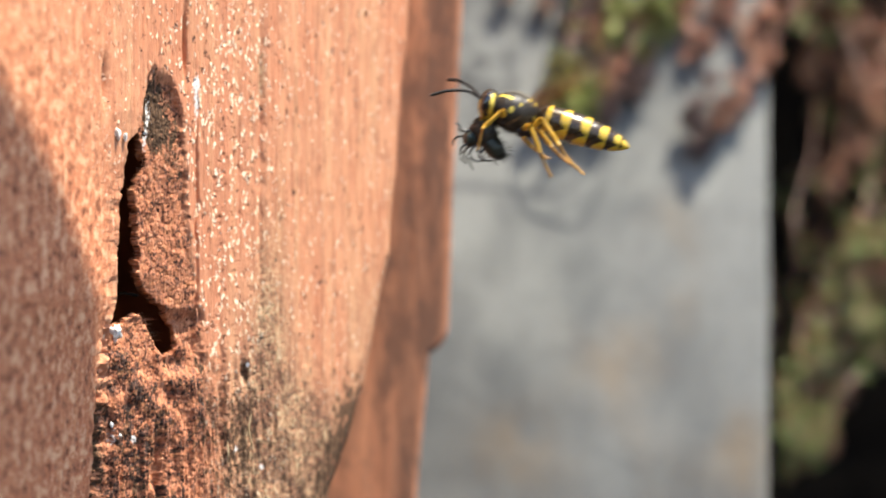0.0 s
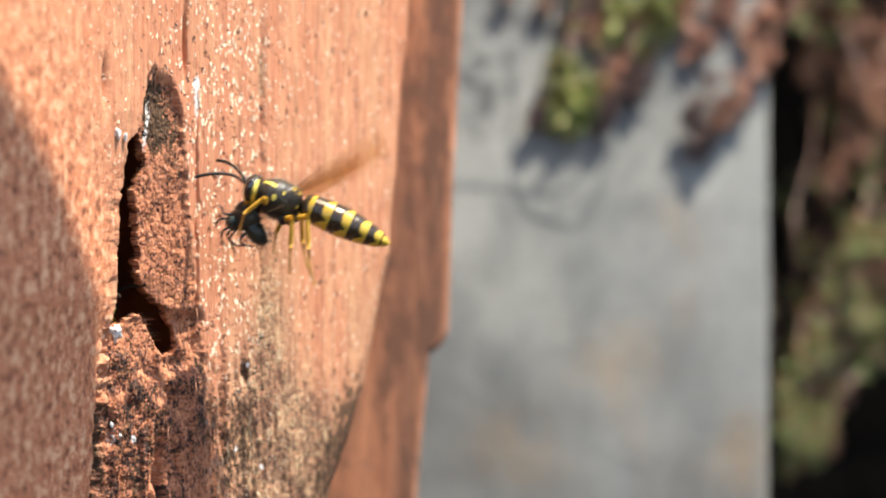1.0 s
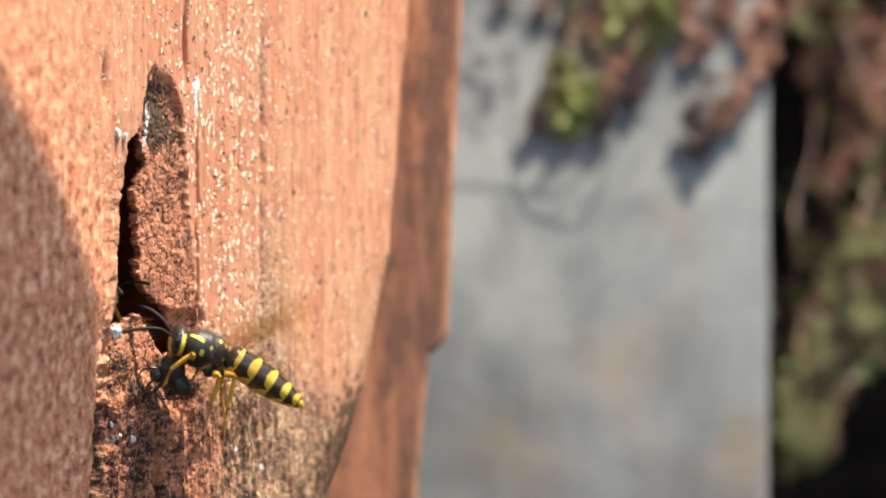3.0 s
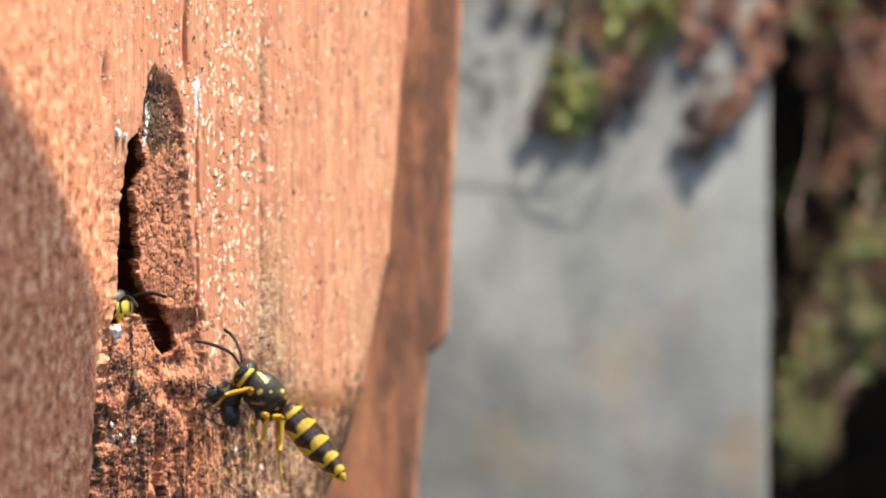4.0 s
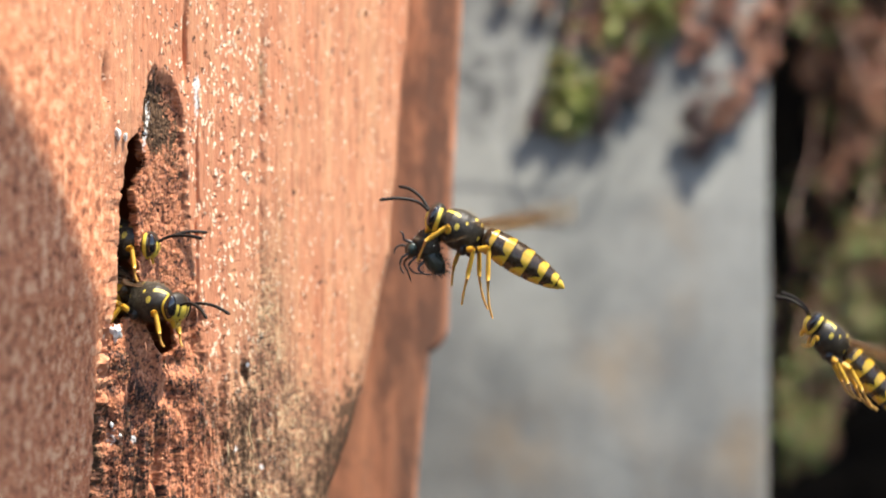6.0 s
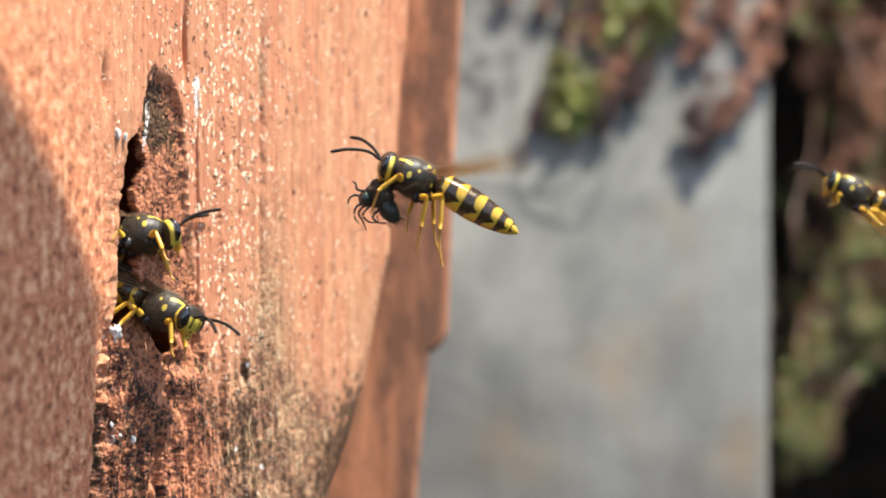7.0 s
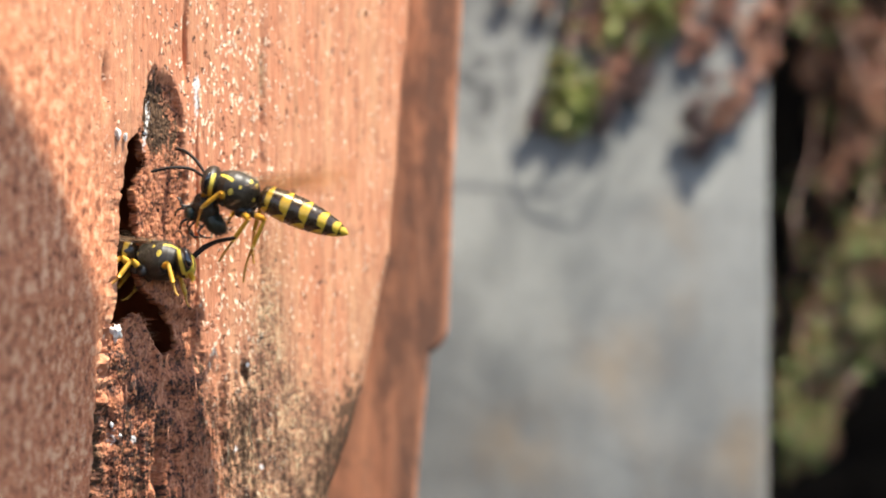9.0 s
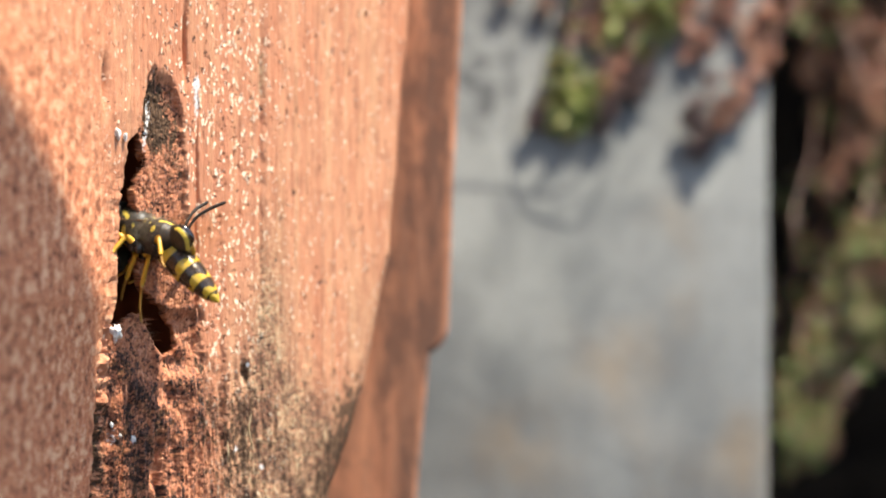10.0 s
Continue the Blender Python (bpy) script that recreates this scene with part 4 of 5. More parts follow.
def leg(parent, points, name="leg"):
    """A leg through hip, knee, shin end, foot: dark base, yellow femur and tibia, amber foot with bends."""
    hip, knee, shin, foot = [Vector(p) for p in points]
    bm = bmesh.new()
    tube(bm, [hip.lerp(knee, 0.45), hip.lerp(knee, 0.6), hip.lerp(knee, 0.85), knee], [0.27, 0.31, 0.27, 0.20], 10)
    limb = part(name, bm, LEG_YELLOW, parent)
    part("hip", ellipsoid(bmesh.new(), hip, (0.5, 0.42, 0.55), 14, 9), LEG_DARK, limb)
    part("femur_base", tube(bmesh.new(), [hip, hip.lerp(knee, 0.25), hip.lerp(knee, 0.5)], [0.24, 0.31, 0.285], 10), LEG_DARK, limb)
    bm = bmesh.new()
    tube(bm, [knee, knee.lerp(shin, 0.15), knee.lerp(shin, 0.8), shin], [0.19, 0.20, 0.22, 0.16], 9)
    part("tibia", bm, LEG_YELLOW, limb)
    bm = bmesh.new()
    pts = [shin.lerp(foot, k) + Vector((0, 0, -0.25 * math.sin(k * 3.1))) for k in (0, 0.3, 0.55, 0.75, 0.9, 1.0)]
    tube(bm, pts, [0.14, 0.10, 0.12, 0.09, 0.11, 0.05], 8)
    part("tarsus", bm, LEG_TIP, limb)
    return limb


def hairs(parent):
    """Short fine fuzz over the thorax."""
    rng = random.Random(8)
    bm = bmesh.new()
    for i in range(3000):
        th, t = rng.uniform(0, 2 * math.pi), rng.uniform(0.1, 0.95)
        r = np.interp(t, [0, 0.12, 0.3, 0.55, 0.78, 0.92, 1.0], [0.2, 1.05, 1.48, 1.62, 1.35, 0.9, 0.3])
        p = Vector((0.05 + 4.05 * t, r * 0.97 * math.sin(th), -0.38 + r * math.cos(th)))
        d = Vector((rng.uniform(-0.4, 0.4), math.sin(th), math.cos(th))).normalized()
        q = p + d * rng.uniform(0.3, 0.75)
        a = d.cross(Vector((1, 0, 0.2))).normalized() * 0.010
        vs = [bm.verts.new(v * MM) for v in (p + a, p - a, p + d.cross(a), q)]
        for tri in ((0, 1, 3), (1, 2, 3), (2, 0, 3)):
            bm.faces.new([vs[k] for k in tri])
    part("hair", bm, HAIR, parent, kind="stuff")


ABDOMEN, THORAX, HEAD = abdomen_mesh(), thorax_mesh(), head_mesh()
FORE_L, HIND_L = wing_mesh(*FORE), wing_mesh(*HIND)
FORE_R, HIND_R = flip(FORE_L), flip(HIND_L)
FORE_VL, HIND_VL = vein_meshes(*FORE), vein_meshes(*HIND)
FORE_VR, HIND_VR = [flip(v) for v in FORE_VL], [flip(v) for v in HIND_VL]
HEAD_AT = (4.5, 0, -0.3)
WING_AT = {"fore": (1.55, 1.15, 0.75), "hind": (1.0, 1.1, 0.7)}


def both(pts):
    """The same limb for the left and the right side."""
    return [pts, [(x, -y, z) for x, y, z in pts]]


FLYING_LEGS = [[(0.55, 0.8, -1.6), (-0.5, 1.9, -0.3), (-2.2, 2.2, -2.6), (-4.6, 2.0, -5.0)], [(0.55, -0.8, -1.6), (0.1, -1.9, -1.0), (-1.3, -2.2, -3.4), (-3.5, -2.0, -5.6)],
               [(1.2, 0.9, -1.75), (0.35, 2.1, -1.3), (-0.05, 2.0, -3.9), (-0.5, 1.6, -6.3)], [(1.2, -0.9, -1.75), (1.5, -2.1, -1.9), (1.6, -2.0, -3.6), (1.3, -1.6, -5.4)],
               *both([(2.9, 0.9, -1.35), (3.3, 1.9, -0.35), (4.5, 1.8, -2.4), (4.4, 1.2, -4.4)])]
TUCKED_LEGS = (both([(0.55, 0.8, -1.6), (-1.2, 1.8, -1.2), (-3.6, 1.9, -2.0), (-6.2, 1.6, -2.3)])
               + both([(1.2, 0.9, -1.75), (0.3, 1.9, -1.7), (-2.0, 1.9, -2.5), (-4.2, 1.5, -2.8)])
               + both([(2.9, 0.9, -1.35), (3.7, 1.4, -1.3), (3.3, 1.3, -2.2), (3.9, 0.9, -2.6)]))
WALKING_LEGS = (both([(0.5, 0.8, -1.6), (-0.7, 1.9, -1.0), (-1.8, 2.2, -2.9), (-3.4, 2.1, -3.8)])
                + both([(1.2, 0.9, -1.75), (0.4, 2.1, -1.2), (-0.3, 2.4, -3.0), (-1.3, 2.5, -3.9)])
                + both([(2.9, 0.9, -1.35), (3.7, 2.0, -1.0), (4.6, 2.1, -2.7), (5.3, 1.9, -3.7)]))
FLYING_FEELERS = [[(0.75, 0.45, 0.55), (1.9, 0.7, 1.25), (3.6, 1.2, 1.35), (5.2, 1.5, 1.0)], [(0.75, -0.45, 0.55), (1.6, -1.0, 1.5), (2.7, -1.7, 2.1), (3.8, -2.3, 2.2)]]
WALKING_FEELERS = [[(0.75, 0.45, 0.5), (1.7, 0.8, 1.15), (3.1, 1.2, 1.5), (4.7, 1.5, 1.4)], [(0.75, -0.45, 0.5), (1.8, -0.7, 1.1), (3.3, -1.2, 1.2), (4.7, -1.7, 0.8)]]
RAISED_FEELERS = [[(0.75, 0.45, 0.5), (1.6, 0.8, 1.4), (2.9, 1.2, 2.2), (4.5, 1.6, 2.6)], [(0.75, -0.45, 0.5), (1.8, -0.7, 1.3), (3.2, -1.1, 1.7), (4.7, -1.5, 1.8)]]


def folded_pose(kind, side):
    """A wing laid back roof-like along the body."""
    x, y, z = WING_AT[kind]
    return pose(x * MM, y * side * MM, z * MM, -4 * side, 48, (80 if kind == "fore" else 76) * side)


def wasp(label, legs, feelers, folded, glance=0):
    """A social wasp with head, thorax, abdomen, legs, feelers and two pairs of wings."""
    body = tagged(new("wasp"), label, "wasp", "wasps at the nest hole")
    th = part("thorax", THORAX, None, body)
    hairs(th)
    head = part("head", HEAD, None, body, at=Vector(HEAD_AT) * MM)
    head.rotation_euler = (0, radians(4 if folded else 18), radians(glance))
    for side in (1, -1):
        part("compound_eye", ellipsoid(bmesh.new(), (0.30, 1.12 * side, 0.20), (0.46, 0.60, 0.98), 28, 18, pose(0, 0, 0, 8 * side, -16, -14 * side)), EYE_SHELL, head)
        part("mandible", tube(bmesh.new(), [(0.55, 0.5 * side, -1.0), (0.75, 0.35 * side, -1.4), (0.7, 0.08 * side, -1.7)], [0.26, 0.24, 0.08], 8), LEG_YELLOW, head)
    for f in feelers:
        part("antenna", antenna_mesh(f), ANTENNA, head)
    ab = part("abdomen", ABDOMEN, None, body)
    limbs = [(leg(body, pts), pts[0]) for pts in legs]
    wings = []
    for side, fm, hm, fv, hv in ((1, FORE_L, HIND_L, FORE_VL, HIND_VL), (-1, FORE_R, HIND_R, FORE_VR, HIND_VR)):
        for kind, me, veins in (("fore", fm, fv), ("hind", hm, hv)):
            x, y, z = WING_AT[kind]
            w = part("wing", me, None, body, at=Vector((x, y * side, z)) * MM)
            for v in veins:
                part("vein", v, None, w)
            if folded:
                w.matrix_basis = folded_pose(kind, side)
                w.data = w.data.copy()
                w.data.materials[0] = PLEATED
            wings.append((w, kind, side))
    return body, ab, wings, head, limbs


def prey_fly():
    """The caught fly: a dark hairy lump with folded legs."""
    fly = tagged(new("captured_fly"), "small dark greenish fly carried under a wasp's head", "fly")
    def rough(bm, amount):
        for v in bm.verts:
            v.co += v.co.normalized() * (noise.noise(v.co * 1500) * 0.6 + noise.noise(v.co * 4200) * 0.4) * amount * MM
        return bm

    part("thorax", rough(ellipsoid(bmesh.new(), (0.25, 0, 0.55), (1.25, 1.15, 1.25), 40, 28), 0.35), FLY_SHELL, fly)
    part("abdomen", rough(ellipsoid(bmesh.new(), (-1.0, 0.05, -0.55), (1.35, 1.0, 0.85), 40, 28, pose(0, 0, 0, 0, -30, 0)), 0.25), FLY_GREEN, fly)
    head = part("head", ellipsoid(bmesh.new(), (1.15, 0.1, -0.35), (0.75, 0.85, 0.8), 20, 12), FLY_SHELL, fly)
    for side in (1, -1):
        part("compound_eye", ellipsoid(bmesh.new(), (1.25, 0.1 + 0.6 * side, -0.3), (0.42, 0.38, 0.55), 16, 10), FLY_EYE, head)
    rows = [[(1.0, 0.5, -0.6), (1.7, 0.8, -1.3), (1.5, 0.9, -2.2), (0.9, 0.9, -2.6)], [(0.6, 0.6, -0.7), (0.9, 1.0, -1.7), (0.2, 1.0, -2.1), (-0.5, 0.9, -1.9)],
            [(1.2, -0.4, -0.4), (2.2, -0.5, -0.5), (2.6, -0.4, -1.0), (2.5, -0.4, -1.5)], [(0.8, -0.5, -0.6), (1.4, -0.9, -1.8), (0.8, -1.0, -2.4), (0.1, -0.9, -3.1)],
            [(1.3, 0.4, 0.3), (2.2, 0.6, 0.1), (2.5, 0.5, 0.5), (2.9, 0.4, 0.6)], [(-0.2, 0.7, -0.8), (0.0, 1.1, -1.6), (-0.7, 1.1, -1.8), (-1.3, 1.0, -1.6)]]
    for pts in rows:
        part("leg", tube(bmesh.new(), spline(pts, 10), [0.13, 0.13, 0.12, 0.12, 0.11, 0.1, 0.09, 0.08, 0.07, 0.05], 7), LEG_DARK, fly)
    rng = random.Random(12)
    bm = bmesh.new()
    for centre, radii, n in (((0.25, 0, 0.55), (1.25, 1.15, 1.25), 220), ((-1.05, 0.05, -0.7), (1.35, 0.98, 0.93), 150)):
        for i in range(n):
            d = Vector((rng.gauss(0, 1), rng.gauss(0, 1), rng.gauss(0, 1))).normalized()
            p = Vector(centre) + Vector([a * b for a, b in zip(d, radii)])
            q = p + d * rng.uniform(0.3, 0.7) + Vector((-0.2, 0, -0.1))
            w = d.cross(Vector((0.3, 1, 0.2))).normalized() * 0.03
            vs = [bm.verts.new(v * MM) for v in (p + w, p - w, p + d.cross(w), q)]
            for tri in ((0, 1, 3), (1, 2, 3), (2, 0, 3)):
                bm.faces.new([vs[k] for k in tri])
    part("bristles", bm, LEG_DARK, fly, kind="stuff")
    for side in (1, -1):
        m = flip(HIND_L) if side < 0 else HIND_L.copy()
        for v in m.vertices:
            v.co *= 0.55
        w = part("wing", m, None, fly, at=Vector((-0.2, 0.6 * side, 0.9)) * MM)
        w.rotation_euler = (radians(35 * side), radians(35), radians(72 * side))
    return fly


carrier, carrier_abdomen, carrier_wings, carrier_head, carrier_legs = wasp("black and yellow wasp hovering with a caught fly in its forelegs", FLYING_LEGS, FLYING_FEELERS, False)
prey = prey_fly()
leaver, leaver_abdomen, leaver_wings, leaver_head, leaver_legs = wasp("black and yellow wasp crawling out of the nest hole", WALKING_LEGS, WALKING_FEELERS, True)
guard, guard_abdomen, guard_wings, guard_head, guard_legs = wasp("black and yellow wasp peering out of the nest hole", WALKING_LEGS, RAISED_FEELERS, True)
visitor, visitor_abdomen, visitor_wings, visitor_head, visitor_legs = wasp("black and yellow wasp hovering apart, beside the concrete", TUCKED_LEGS, WALKING_FEELERS, False)


SMALL = 0.86           # the visitor is a small worker


def shrink(thing, k):
    """The same body at a smaller size."""
    for ob in thing.children_recursive:
        ob.data = ob.data.copy()
        ob.data.transform(Matrix.Scale(k, 4))
        ob.location *= k


shrink(visitor, SMALL)


# ---- what moves ----
def stand(head, waist, y_head, y_waist, roll=0):
    """The pose of a wasp whose head and waist show at these steps of the flight tables, at these depths; roll tips its back to the viewer."""
    h, w = Vector(at(*head, y_head)), Vector(at(*waist, y_waist))
    fwd = (h - w).normalized()
    up = Vector((0, 0, 1))
    left = up.cross(fwd).normalized()
    up = fwd.cross(left)
    m = Matrix((fwd, left, up)).transposed().to_4x4()
    side = 1 if fwd.x < 0 else -1
    m = m @ pose(0, 0, 0, -roll * side, 0, 0)
    # the middle of the head lies a little under the line from the waist
    return Matrix.Translation(w * MM) @ m @ pose(0, 0, 0, 0, -3, 0)


def hover(head, waist, y_head, y_waist, roll=0):
    """As stand(), for the small worker, held by its head."""
    h, m = Vector(at(*head, y_head)) * MM, stand(head, waist, y_head, y_waist, roll)
    m.translation = (0, 0, 0)
    return Matrix.Translation(h) @ m @ Matrix.Translation(-Vector(HEAD_AT) * SMALL * MM)


def crawl(head, y, turn, dip, roll):
    """The pose of a wasp that faces away from the slot, from its head, its turn towards the viewer and its dip."""
    p, q = radians(dip), radians(turn)
    fwd = Vector((math.cos(p) * math.cos(q), -math.cos(p) * math.sin(q), -math.sin(p)))
    left = Vector((0, 0, 1)).cross(fwd).normalized()
    m = Matrix((fwd, left, fwd.cross(left))).transposed().to_4x4() @ pose(0, 0, 0, roll, 0, 0)
    return Matrix.Translation(Vector(at(*head, y)) * MM) @ m @ Matrix.Translation(-Vector(HEAD_AT) * MM)


def tail_turn(head, waist, tail):
    """How far the abdomen droops against the body."""
    body = math.degrees(math.atan2(waist[1] - head[1], abs(waist[0] - head[0])))
    rear = math.degrees(math.atan2(tail[1] - waist[1], abs(tail[0] - waist[0])))
    return pose(0, 0, 0, 0, body - rear, 0)


CARRIER = [  # seconds, head, waist, tail, depth of head and waist, roll
    (0.0, (868, 184), (955, 205), (1110, 250), 0, 0, 6), (0.2, (780, 211), (872, 232), (1027, 280), 0, 0, 6), (0.5, (655, 251), (747, 278), (907, 319), 0, 0, 6),
    (0.7, (562, 278), (660, 305), (822, 355), 0, 0, 6), (1.0, (443, 332), (537, 362), (697, 425), 0, 0, 8), (1.2, (400, 348), (487, 390), (639, 459), 0, 0, 12),
    (1.5, (354, 371), (447, 415), (593, 496), 0, 0, 22), (1.7, (337, 386), (433, 432), (580, 506), 0, 0, 26), (2.0, (323, 444), (416, 486), (562, 577), 0, 0, 26),
    (2.2, (308, 480), (405, 531), (542, 631), -1, 0, 24), (2.5, (303, 528), (397, 567), (538, 680), -1, 0, 24), (2.7, (300, 571), (392, 595), (544, 678), -1, 0, 22),
    (3.25, (335, 620), (425, 655), (560, 755), -1, 0, 18), (3.8, (385, 654), (468, 712), (593, 829), 0, 0, 12), (4.0, (432, 658), (504, 722), (634, 862), 0, 0, 10),
    (4.2, (470, 671), (550, 735), (669, 875), 0, 0, 8), (4.5, (552, 677), (632, 735), (755, 862), 0, 0, 6), (4.7, (599, 670), (685, 709), (822, 821), 0, 0, 6),
    (5.0, (676, 634), (768, 657), (919, 716), 0, 0, 5), (5.2, (709, 591), (805, 617), (964, 664), 0, 0, 5), (5.5, (755, 516), (845, 546), (1000, 607), 0, 0, 5),
    (5.7, (765, 448), (858, 484), (1011, 566), 0, 0, 5), (6.25, (758, 345), (850, 385), (1000, 468), 0, 0, 5), (6.8, (718, 289), (802, 334), (950, 425), 0, 0, 6),
    (7.0, (682, 292), (774, 325), (924, 406), 0, 0, 6), (7.2, (648, 284), (740, 318), (891, 383), 0, 0, 6), (7.5, (577, 274), (670, 306), (830, 365), 0, 0, 6),
    (7.7, (545, 272), (637, 306), (785, 370), 0, 0, 6), (8.0, (485, 282), (576, 330), (729, 414), 0, 0, 4), (8.2, (460, 302), (552, 345), (697, 436), 0, 0, 4),
    (8.5, (439, 302), (531, 347), (671, 454), 0, 0, 6), (8.7, (423, 313), (515, 347), (658, 443), 0, 0, 8), (9.0, (370, 318), (462, 347), (630, 410), 0, 0, 18),
    (9.3, (318, 318), (408, 348), (569, 402), 0, 0, 20), (9.5, (266, 320), (353, 364), (513, 437), 1, 0, 20), (9.6, (240, 318), (330, 368), (460, 468), 1, 0, 20), (9.8, (206, 312), (288, 374), (404, 506), 2, 0.5, 20),
    (10.0, (194, 372), (278, 420), (400, 540), 2.5, 0, 14)]

LEAVER = [  # seconds, head, depth of the head, turn towards the viewer, dip, roll
    (0.0, (160, 545), 3, 30, 0, 5), (0.7, (165, 545), 3, 30, -5, 5), (1.0, (178, 543), 2.5, 30, -10, 5), (1.5, (194, 565), 1.5, 30, 0, 5), (1.7, (210, 550), 1, 35, 0, 5), (2.0, (205, 528), 1, 35, 0, 5),
    (2.5, (172, 515), 2, 30, 0, 5), (3.2, (190, 530), 1.5, 30, 0, 5), (3.8, (203, 543), 1, 30, 0, 5), (4.2, (218, 538), 0.5, 30, 12, 5), (4.5, (230, 540), 0, 30, 20, 0), (4.8, (238, 526), 0, 30, 20, 0),
    (5.1, (247, 520), 0, 28, 20, 0), (5.3, (258, 516), 0, 26, 18, 0), (5.5, (277, 514), 0, 24, 16, 0), (5.7, (298, 528), 0, 22, 14, 0), (6.3, (312, 548), 0, 18, 14, -4), (6.8, (322, 560), 0, 16, 16, -6),
    (7.0, (333, 566), 0, 14, 22, -8), (7.2, (348, 586), 0.3, 12, 32, -8), (7.5, (372, 612), 0.8, 10, 38, -8), (7.7, (392, 632), 1, 8, 40, -14), (7.8, (420, 655), 0.5, 5, 38, -28), (8.0, (488, 716), 0, 5, 37, -60),
    (8.2, (605, 800), 0, 0, 28, -48), (8.3, (695, 836), 0, 0, 20, -44), (8.4, (792, 960), 0, 0, 24, -5), (8.5, (880, 1160), 0, 0, 30, 0), (9.0, (1200, 1420), 0, 0, 25, 0), (10.0, (1500, 1800), 0, 0, 25, 0)]

GUARD = [
    (0.0, (110, 470), 7, 10, 10, 5), (3.8, (130, 470), 6, 10, 10, 5), (4.2, (150, 465), 6, 10, 10, 5), (4.8, (175, 460), 5, 10, 10, 5), (5.3, (212, 450), 3.5, 15, 15, 5), (5.5, (240, 442), 2.5, 15, 18, 5),
    (5.7, (252, 440), 2, 15, 20, -4), (6.3, (272, 428), 1.2, 8, 12, -8), (6.8, (290, 420), 0.4, 4, 6, -12), (7.0, (298, 416), 0.2, 4, 4, -26), (7.2, (296, 424), 0.2, 4, 6, -26), (7.5, (290, 440), 0.2, 4, 10, -28),
    (7.7, (286, 442), 0.2, 4, 10, -28), (8.0, (284, 442), 0.2, 4, 12, -28), (8.2, (278, 460), 0.2, 4, 14, -28), (8.5, (274, 466), 0.2, 4, 12, -24), (8.7, (298, 466), 0, 8, 10, -16), (9.0, (326, 466), -0.2, 12, 8, -16),
    (9.3, (328, 436), -0.8, 22, 2, -22), (9.6, (330, 430), -1.2, 25, 2, -22), (9.8, (322, 426), -1.5, 27, 4, -24), (10.0, (318, 424), -1.6, 28, 4, -24)]

VISITOR = [  # seconds, head, waist, tail, depth of head and waist, roll
    (0.0, (1910, 506), (1990, 546), (2110, 620), 10, 10, 0), (4.5, (1810, 546), (1890, 596), (2010, 690), 10, 10, 0), (5.0, (1650, 576), (1725, 636), (1830, 750), 3, 3, 0), (5.2, (1569, 591), (1640, 651), (1740, 770), 2, 2, 0), (5.3, (1528, 612), (1595, 676), (1690, 790), 1, 1, 0),
    (5.5, (1449, 643), (1530, 714), (1640, 825), 0, 0, 0), (5.7, (1435, 636), (1510, 711), (1610, 830), 0, 0, 0), (6.25, (1450, 486), (1525, 536), (1640, 630), 4, 4, 0), (6.8, (1466, 362), (1550, 401), (1685, 470), 10, 10, 0), (7.0, (1474, 323), (1568, 361), (1705, 420), 12, 12, 0),
    (7.2, (1472, 321), (1560, 346), (1700, 390), 14, 14, 0), (7.4, (1494, 362), (1580, 381), (1720, 420), 15, 15, 0), (7.5, (1487, 396), (1585, 418), (1725, 455), 15, 15, 0), (7.6, (1513, 475), (1600, 491), (1740, 530), 15, 15, 0), (7.8, (1519, 625), (1605, 646), (1745, 690), 14, 14, 0),
    (8.0, (1557, 796), (1640, 836), (1770, 910), 12, 12, 0), (8.2, (1610, 966), (1695, 1006), (1820, 1080), 10, 10, 0), (9.0, (1810, 1306), (1895, 1346), (2020, 1420), 10, 10, 0), (10.0, (2010, 1506), (2095, 1546), (2220, 1620), 10, 10, 0)]


def beat(wings, phase, lift, sweep, size=1.0, start=0.0):
    """Wing strokes: each wing swings about its hinge between a raised and a lowered pose, frame by frame."""
    for w, kind, side in wings:
        x, y, z = [c * size for c in WING_AT[kind]]
        rows = [(0.0, folded_pose(kind, side)), (start - 0.1, folded_pose(kind, side))] if start else []
        for k in range(round(start * FPS), frame(10.0)):
            a = math.sin(k * 2.0974 + phase)
            up = lift + 38 * a
            back = sweep - 16 * math.cos(k * 2.0974 + phase) + (4 if kind == "hind" else 0)
            m = Matrix.Translation(Vector((x, y * side, z)) * MM) @ pose(0, 0, 0, 0, 0, back * side) @ pose(0, 0, 0, up * side, 0, 0) @ pose(0, 0, 0, 0, -30 - 20 * a, 0)
            rows.append((k / FPS, m))
        walk(w, rows)


def swing(legs, rows):
    """Each leg turns about its hip: rows of seconds and the degrees by which each swings to the rear, in the order of the legs."""
    for k, (limb, hip) in enumerate(legs):
        p = Vector(hip) * MM
        walk(limb, [(t, Matrix.Translation(p) @ pose(0, 0, 0, 0, turns[k], 0) @ Matrix.Translation(-p)) for t, *turns in rows])


CARRIER_LEGS = [  # seconds, hind pair, middle pair, front pair
    (0.0, 13, 24, 30, 62, 0, 0), (0.5, 8, 18, 24, 48, 0, 0), (1.0, -14, -8, 8, 4, 0, 0), (2.0, -34, -24, -14, -20, 0, 0), (2.7, -34, -20, -10, -14, 0, 0), (3.8, 4, 8, 22, 18, 0, 0), (4.5, 2, 6, 20, 16, 0, 0), (5.0, -22, -8, -6, 8, 0, 0),
    (5.5, -12, -4, 4, 10, 0, 0), (7.0, -18, -8, 2, 8, 0, 0), (7.5, -38, -24, -10, -4, 0, 0), (8.0, -28, -16, -8, -4, 0, 0), (8.5, -30, -16, -14, -6, 0, 0), (9.0, -40, -26, -24, -14, 0, 0), (10.0, -30, -20, -16, -10, 0, 0)]

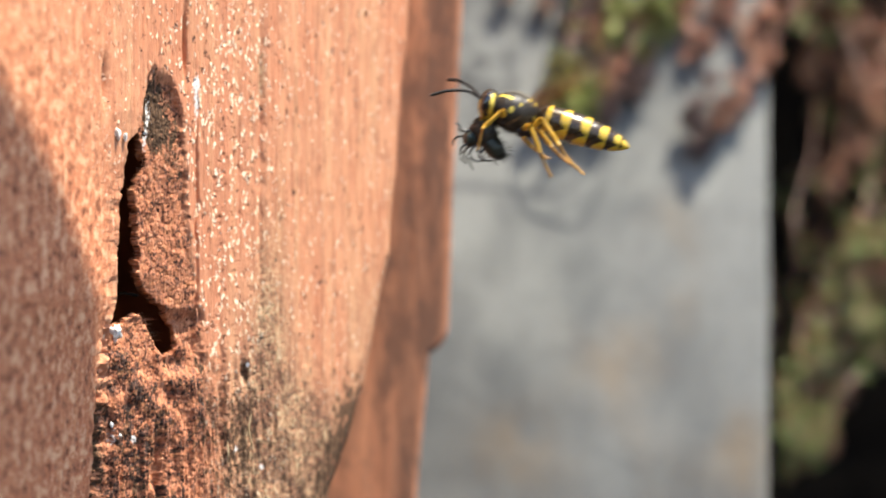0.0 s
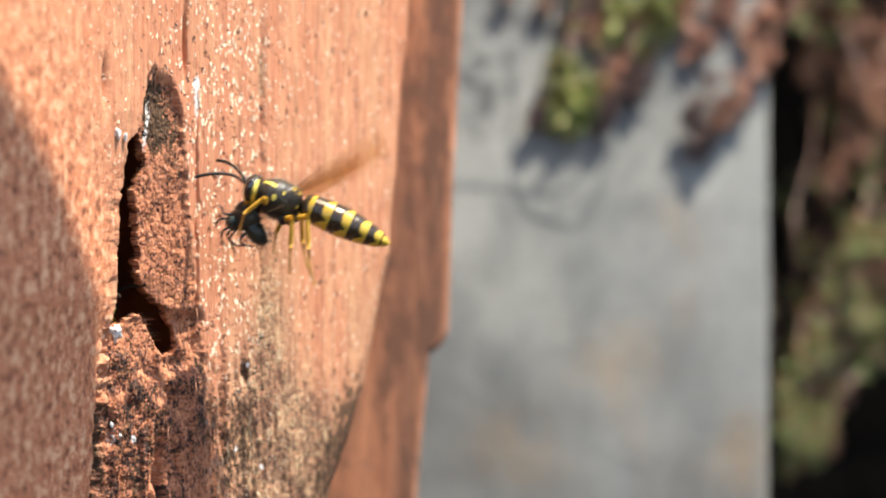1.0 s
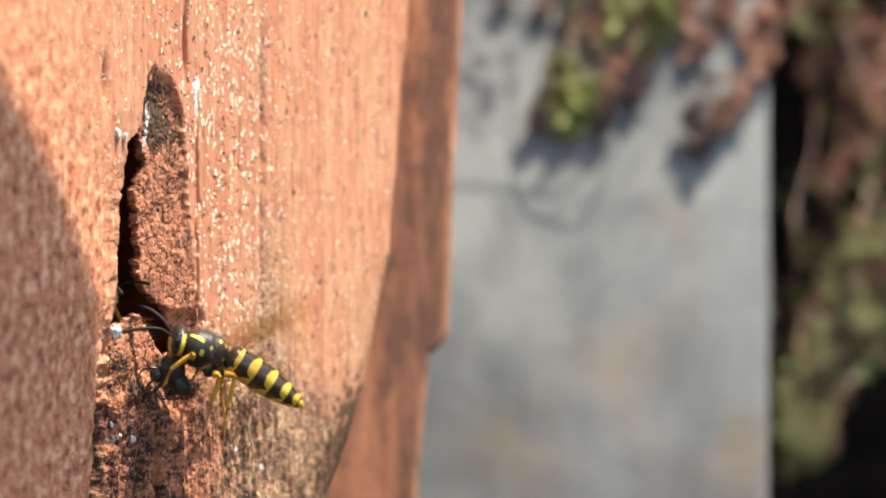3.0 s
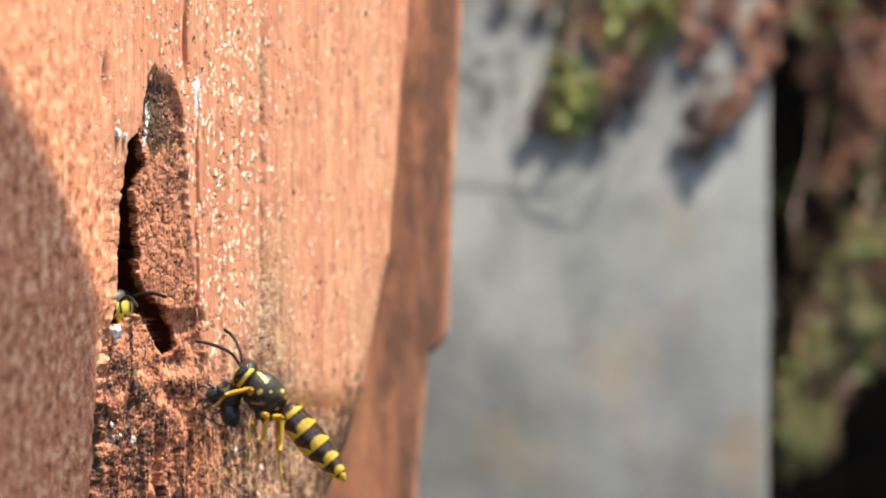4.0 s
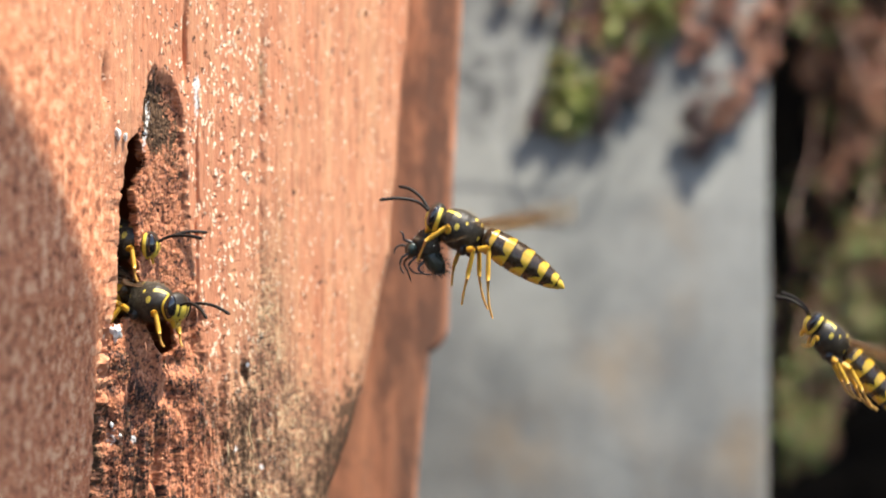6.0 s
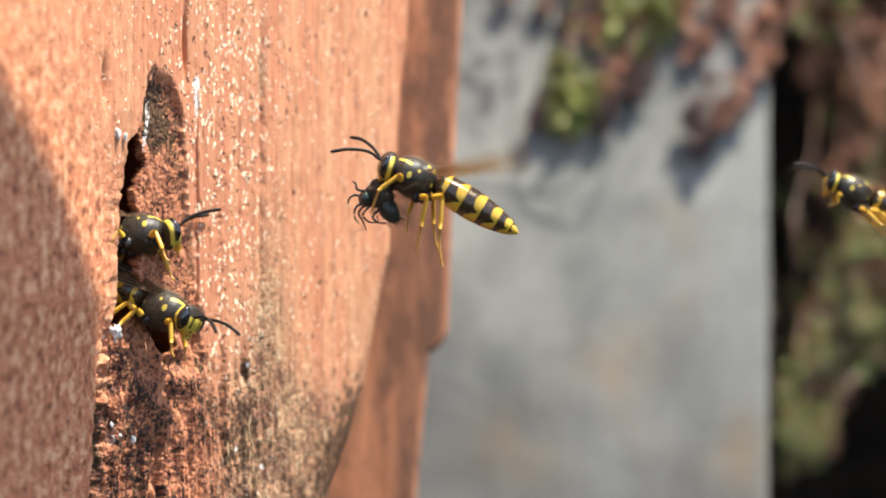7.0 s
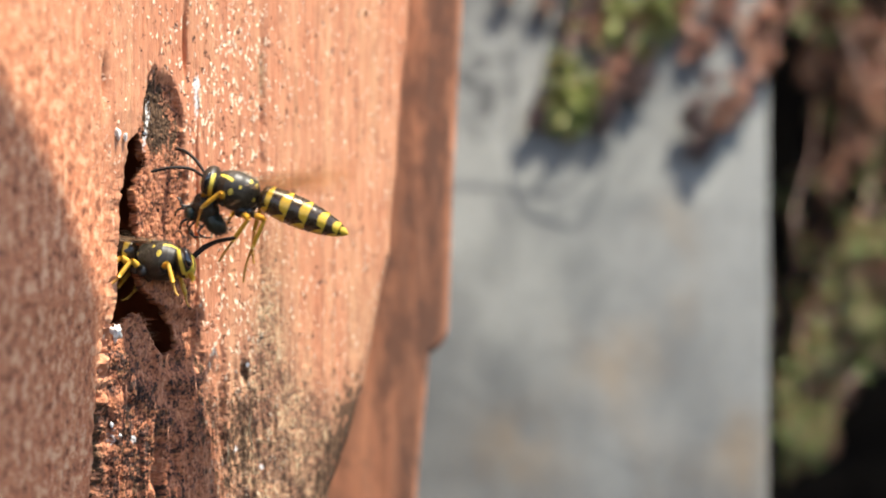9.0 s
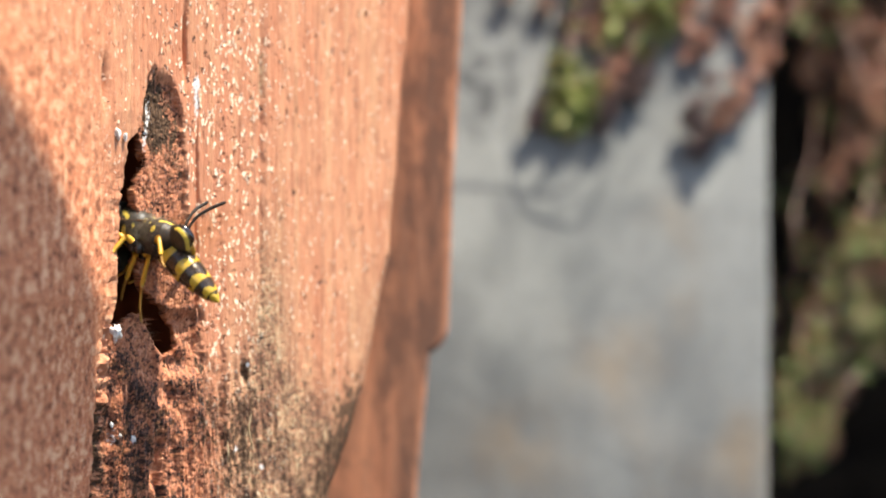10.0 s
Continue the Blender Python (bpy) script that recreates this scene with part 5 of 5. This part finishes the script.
LEAVER_LEGS = [(0.0, 0, 0, 0, 0, 0, 0), (7.6, 0, 0, 0, 0, 0, 0), (8.0, 22, 26, 34, 30, 30, 30), (10.0, 22, 26, 34, 30, 30, 30)]
LEAVER_HEAD = [(0.0, 4, -10, 0), (4.0, 4, -14, 0), (5.0, 4, -12, 0), (5.7, 8, -10, 0), (7.0, 10, -20, 0), (7.5, 12, -26, 0), (8.0, 8, 0, 0), (10.0, 8, 0, 0)]   # seconds, nod, turn, tilt
GUARD_HEAD = [(0.0, 4, 0, 0), (5.3, 4, 0, 0), (6.8, -14, 20, 0), (7.5, -16, 24, 0), (8.0, -18, 26, 0), (8.5, -16, 28, 0), (9.0, -12, 8, 0), (9.3, -24, 44, 0), (9.6, -36, 48, 0), (10.0, -38, 52, 0)]


def motions():
    hold = pose(4.1 * MM, 0, -3.3 * MM, 0, 0, 0)
    walk(carrier, [(t, stand(h, w, yh, yw, r)) for t, h, w, q, yh, yw, r in CARRIER])
    walk(prey, [(t, stand(h, w, yh, yw, r) @ hold) for t, h, w, q, yh, yw, r in CARRIER])
    walk(carrier_abdomen, [(t, tail_turn(h, w, q)) for t, h, w, q, yh, yw, r in CARRIER])
    walk(visitor, [(t, hover(h, w, yh, yw, r)) for t, h, w, q, yh, yw, r in VISITOR])
    walk(visitor_abdomen, [(t, tail_turn(h, w, q)) for t, h, w, q, yh, yw, r in VISITOR])
    walk(leaver, [(t, crawl(*row)) for t, *row in LEAVER])
    walk(guard, [(t, crawl(*row)) for t, *row in GUARD])
    swing(carrier_legs, CARRIER_LEGS)
    swing(leaver_legs, LEAVER_LEGS)
    for head, rows in ((guard_head, GUARD_HEAD), (leaver_head, LEAVER_HEAD)):
        walk(head, [(t, pose(*[c * MM for c in HEAD_AT], tilt, nod, turn)) for t, nod, turn, tilt in rows])
    beat(leaver_wings, 1.1, 22, 68, 1.0, 7.8)
    beat(carrier_wings, 2.7, 37, 64)
    beat(visitor_wings, 2.9, 34, 64, SMALL)


motions()
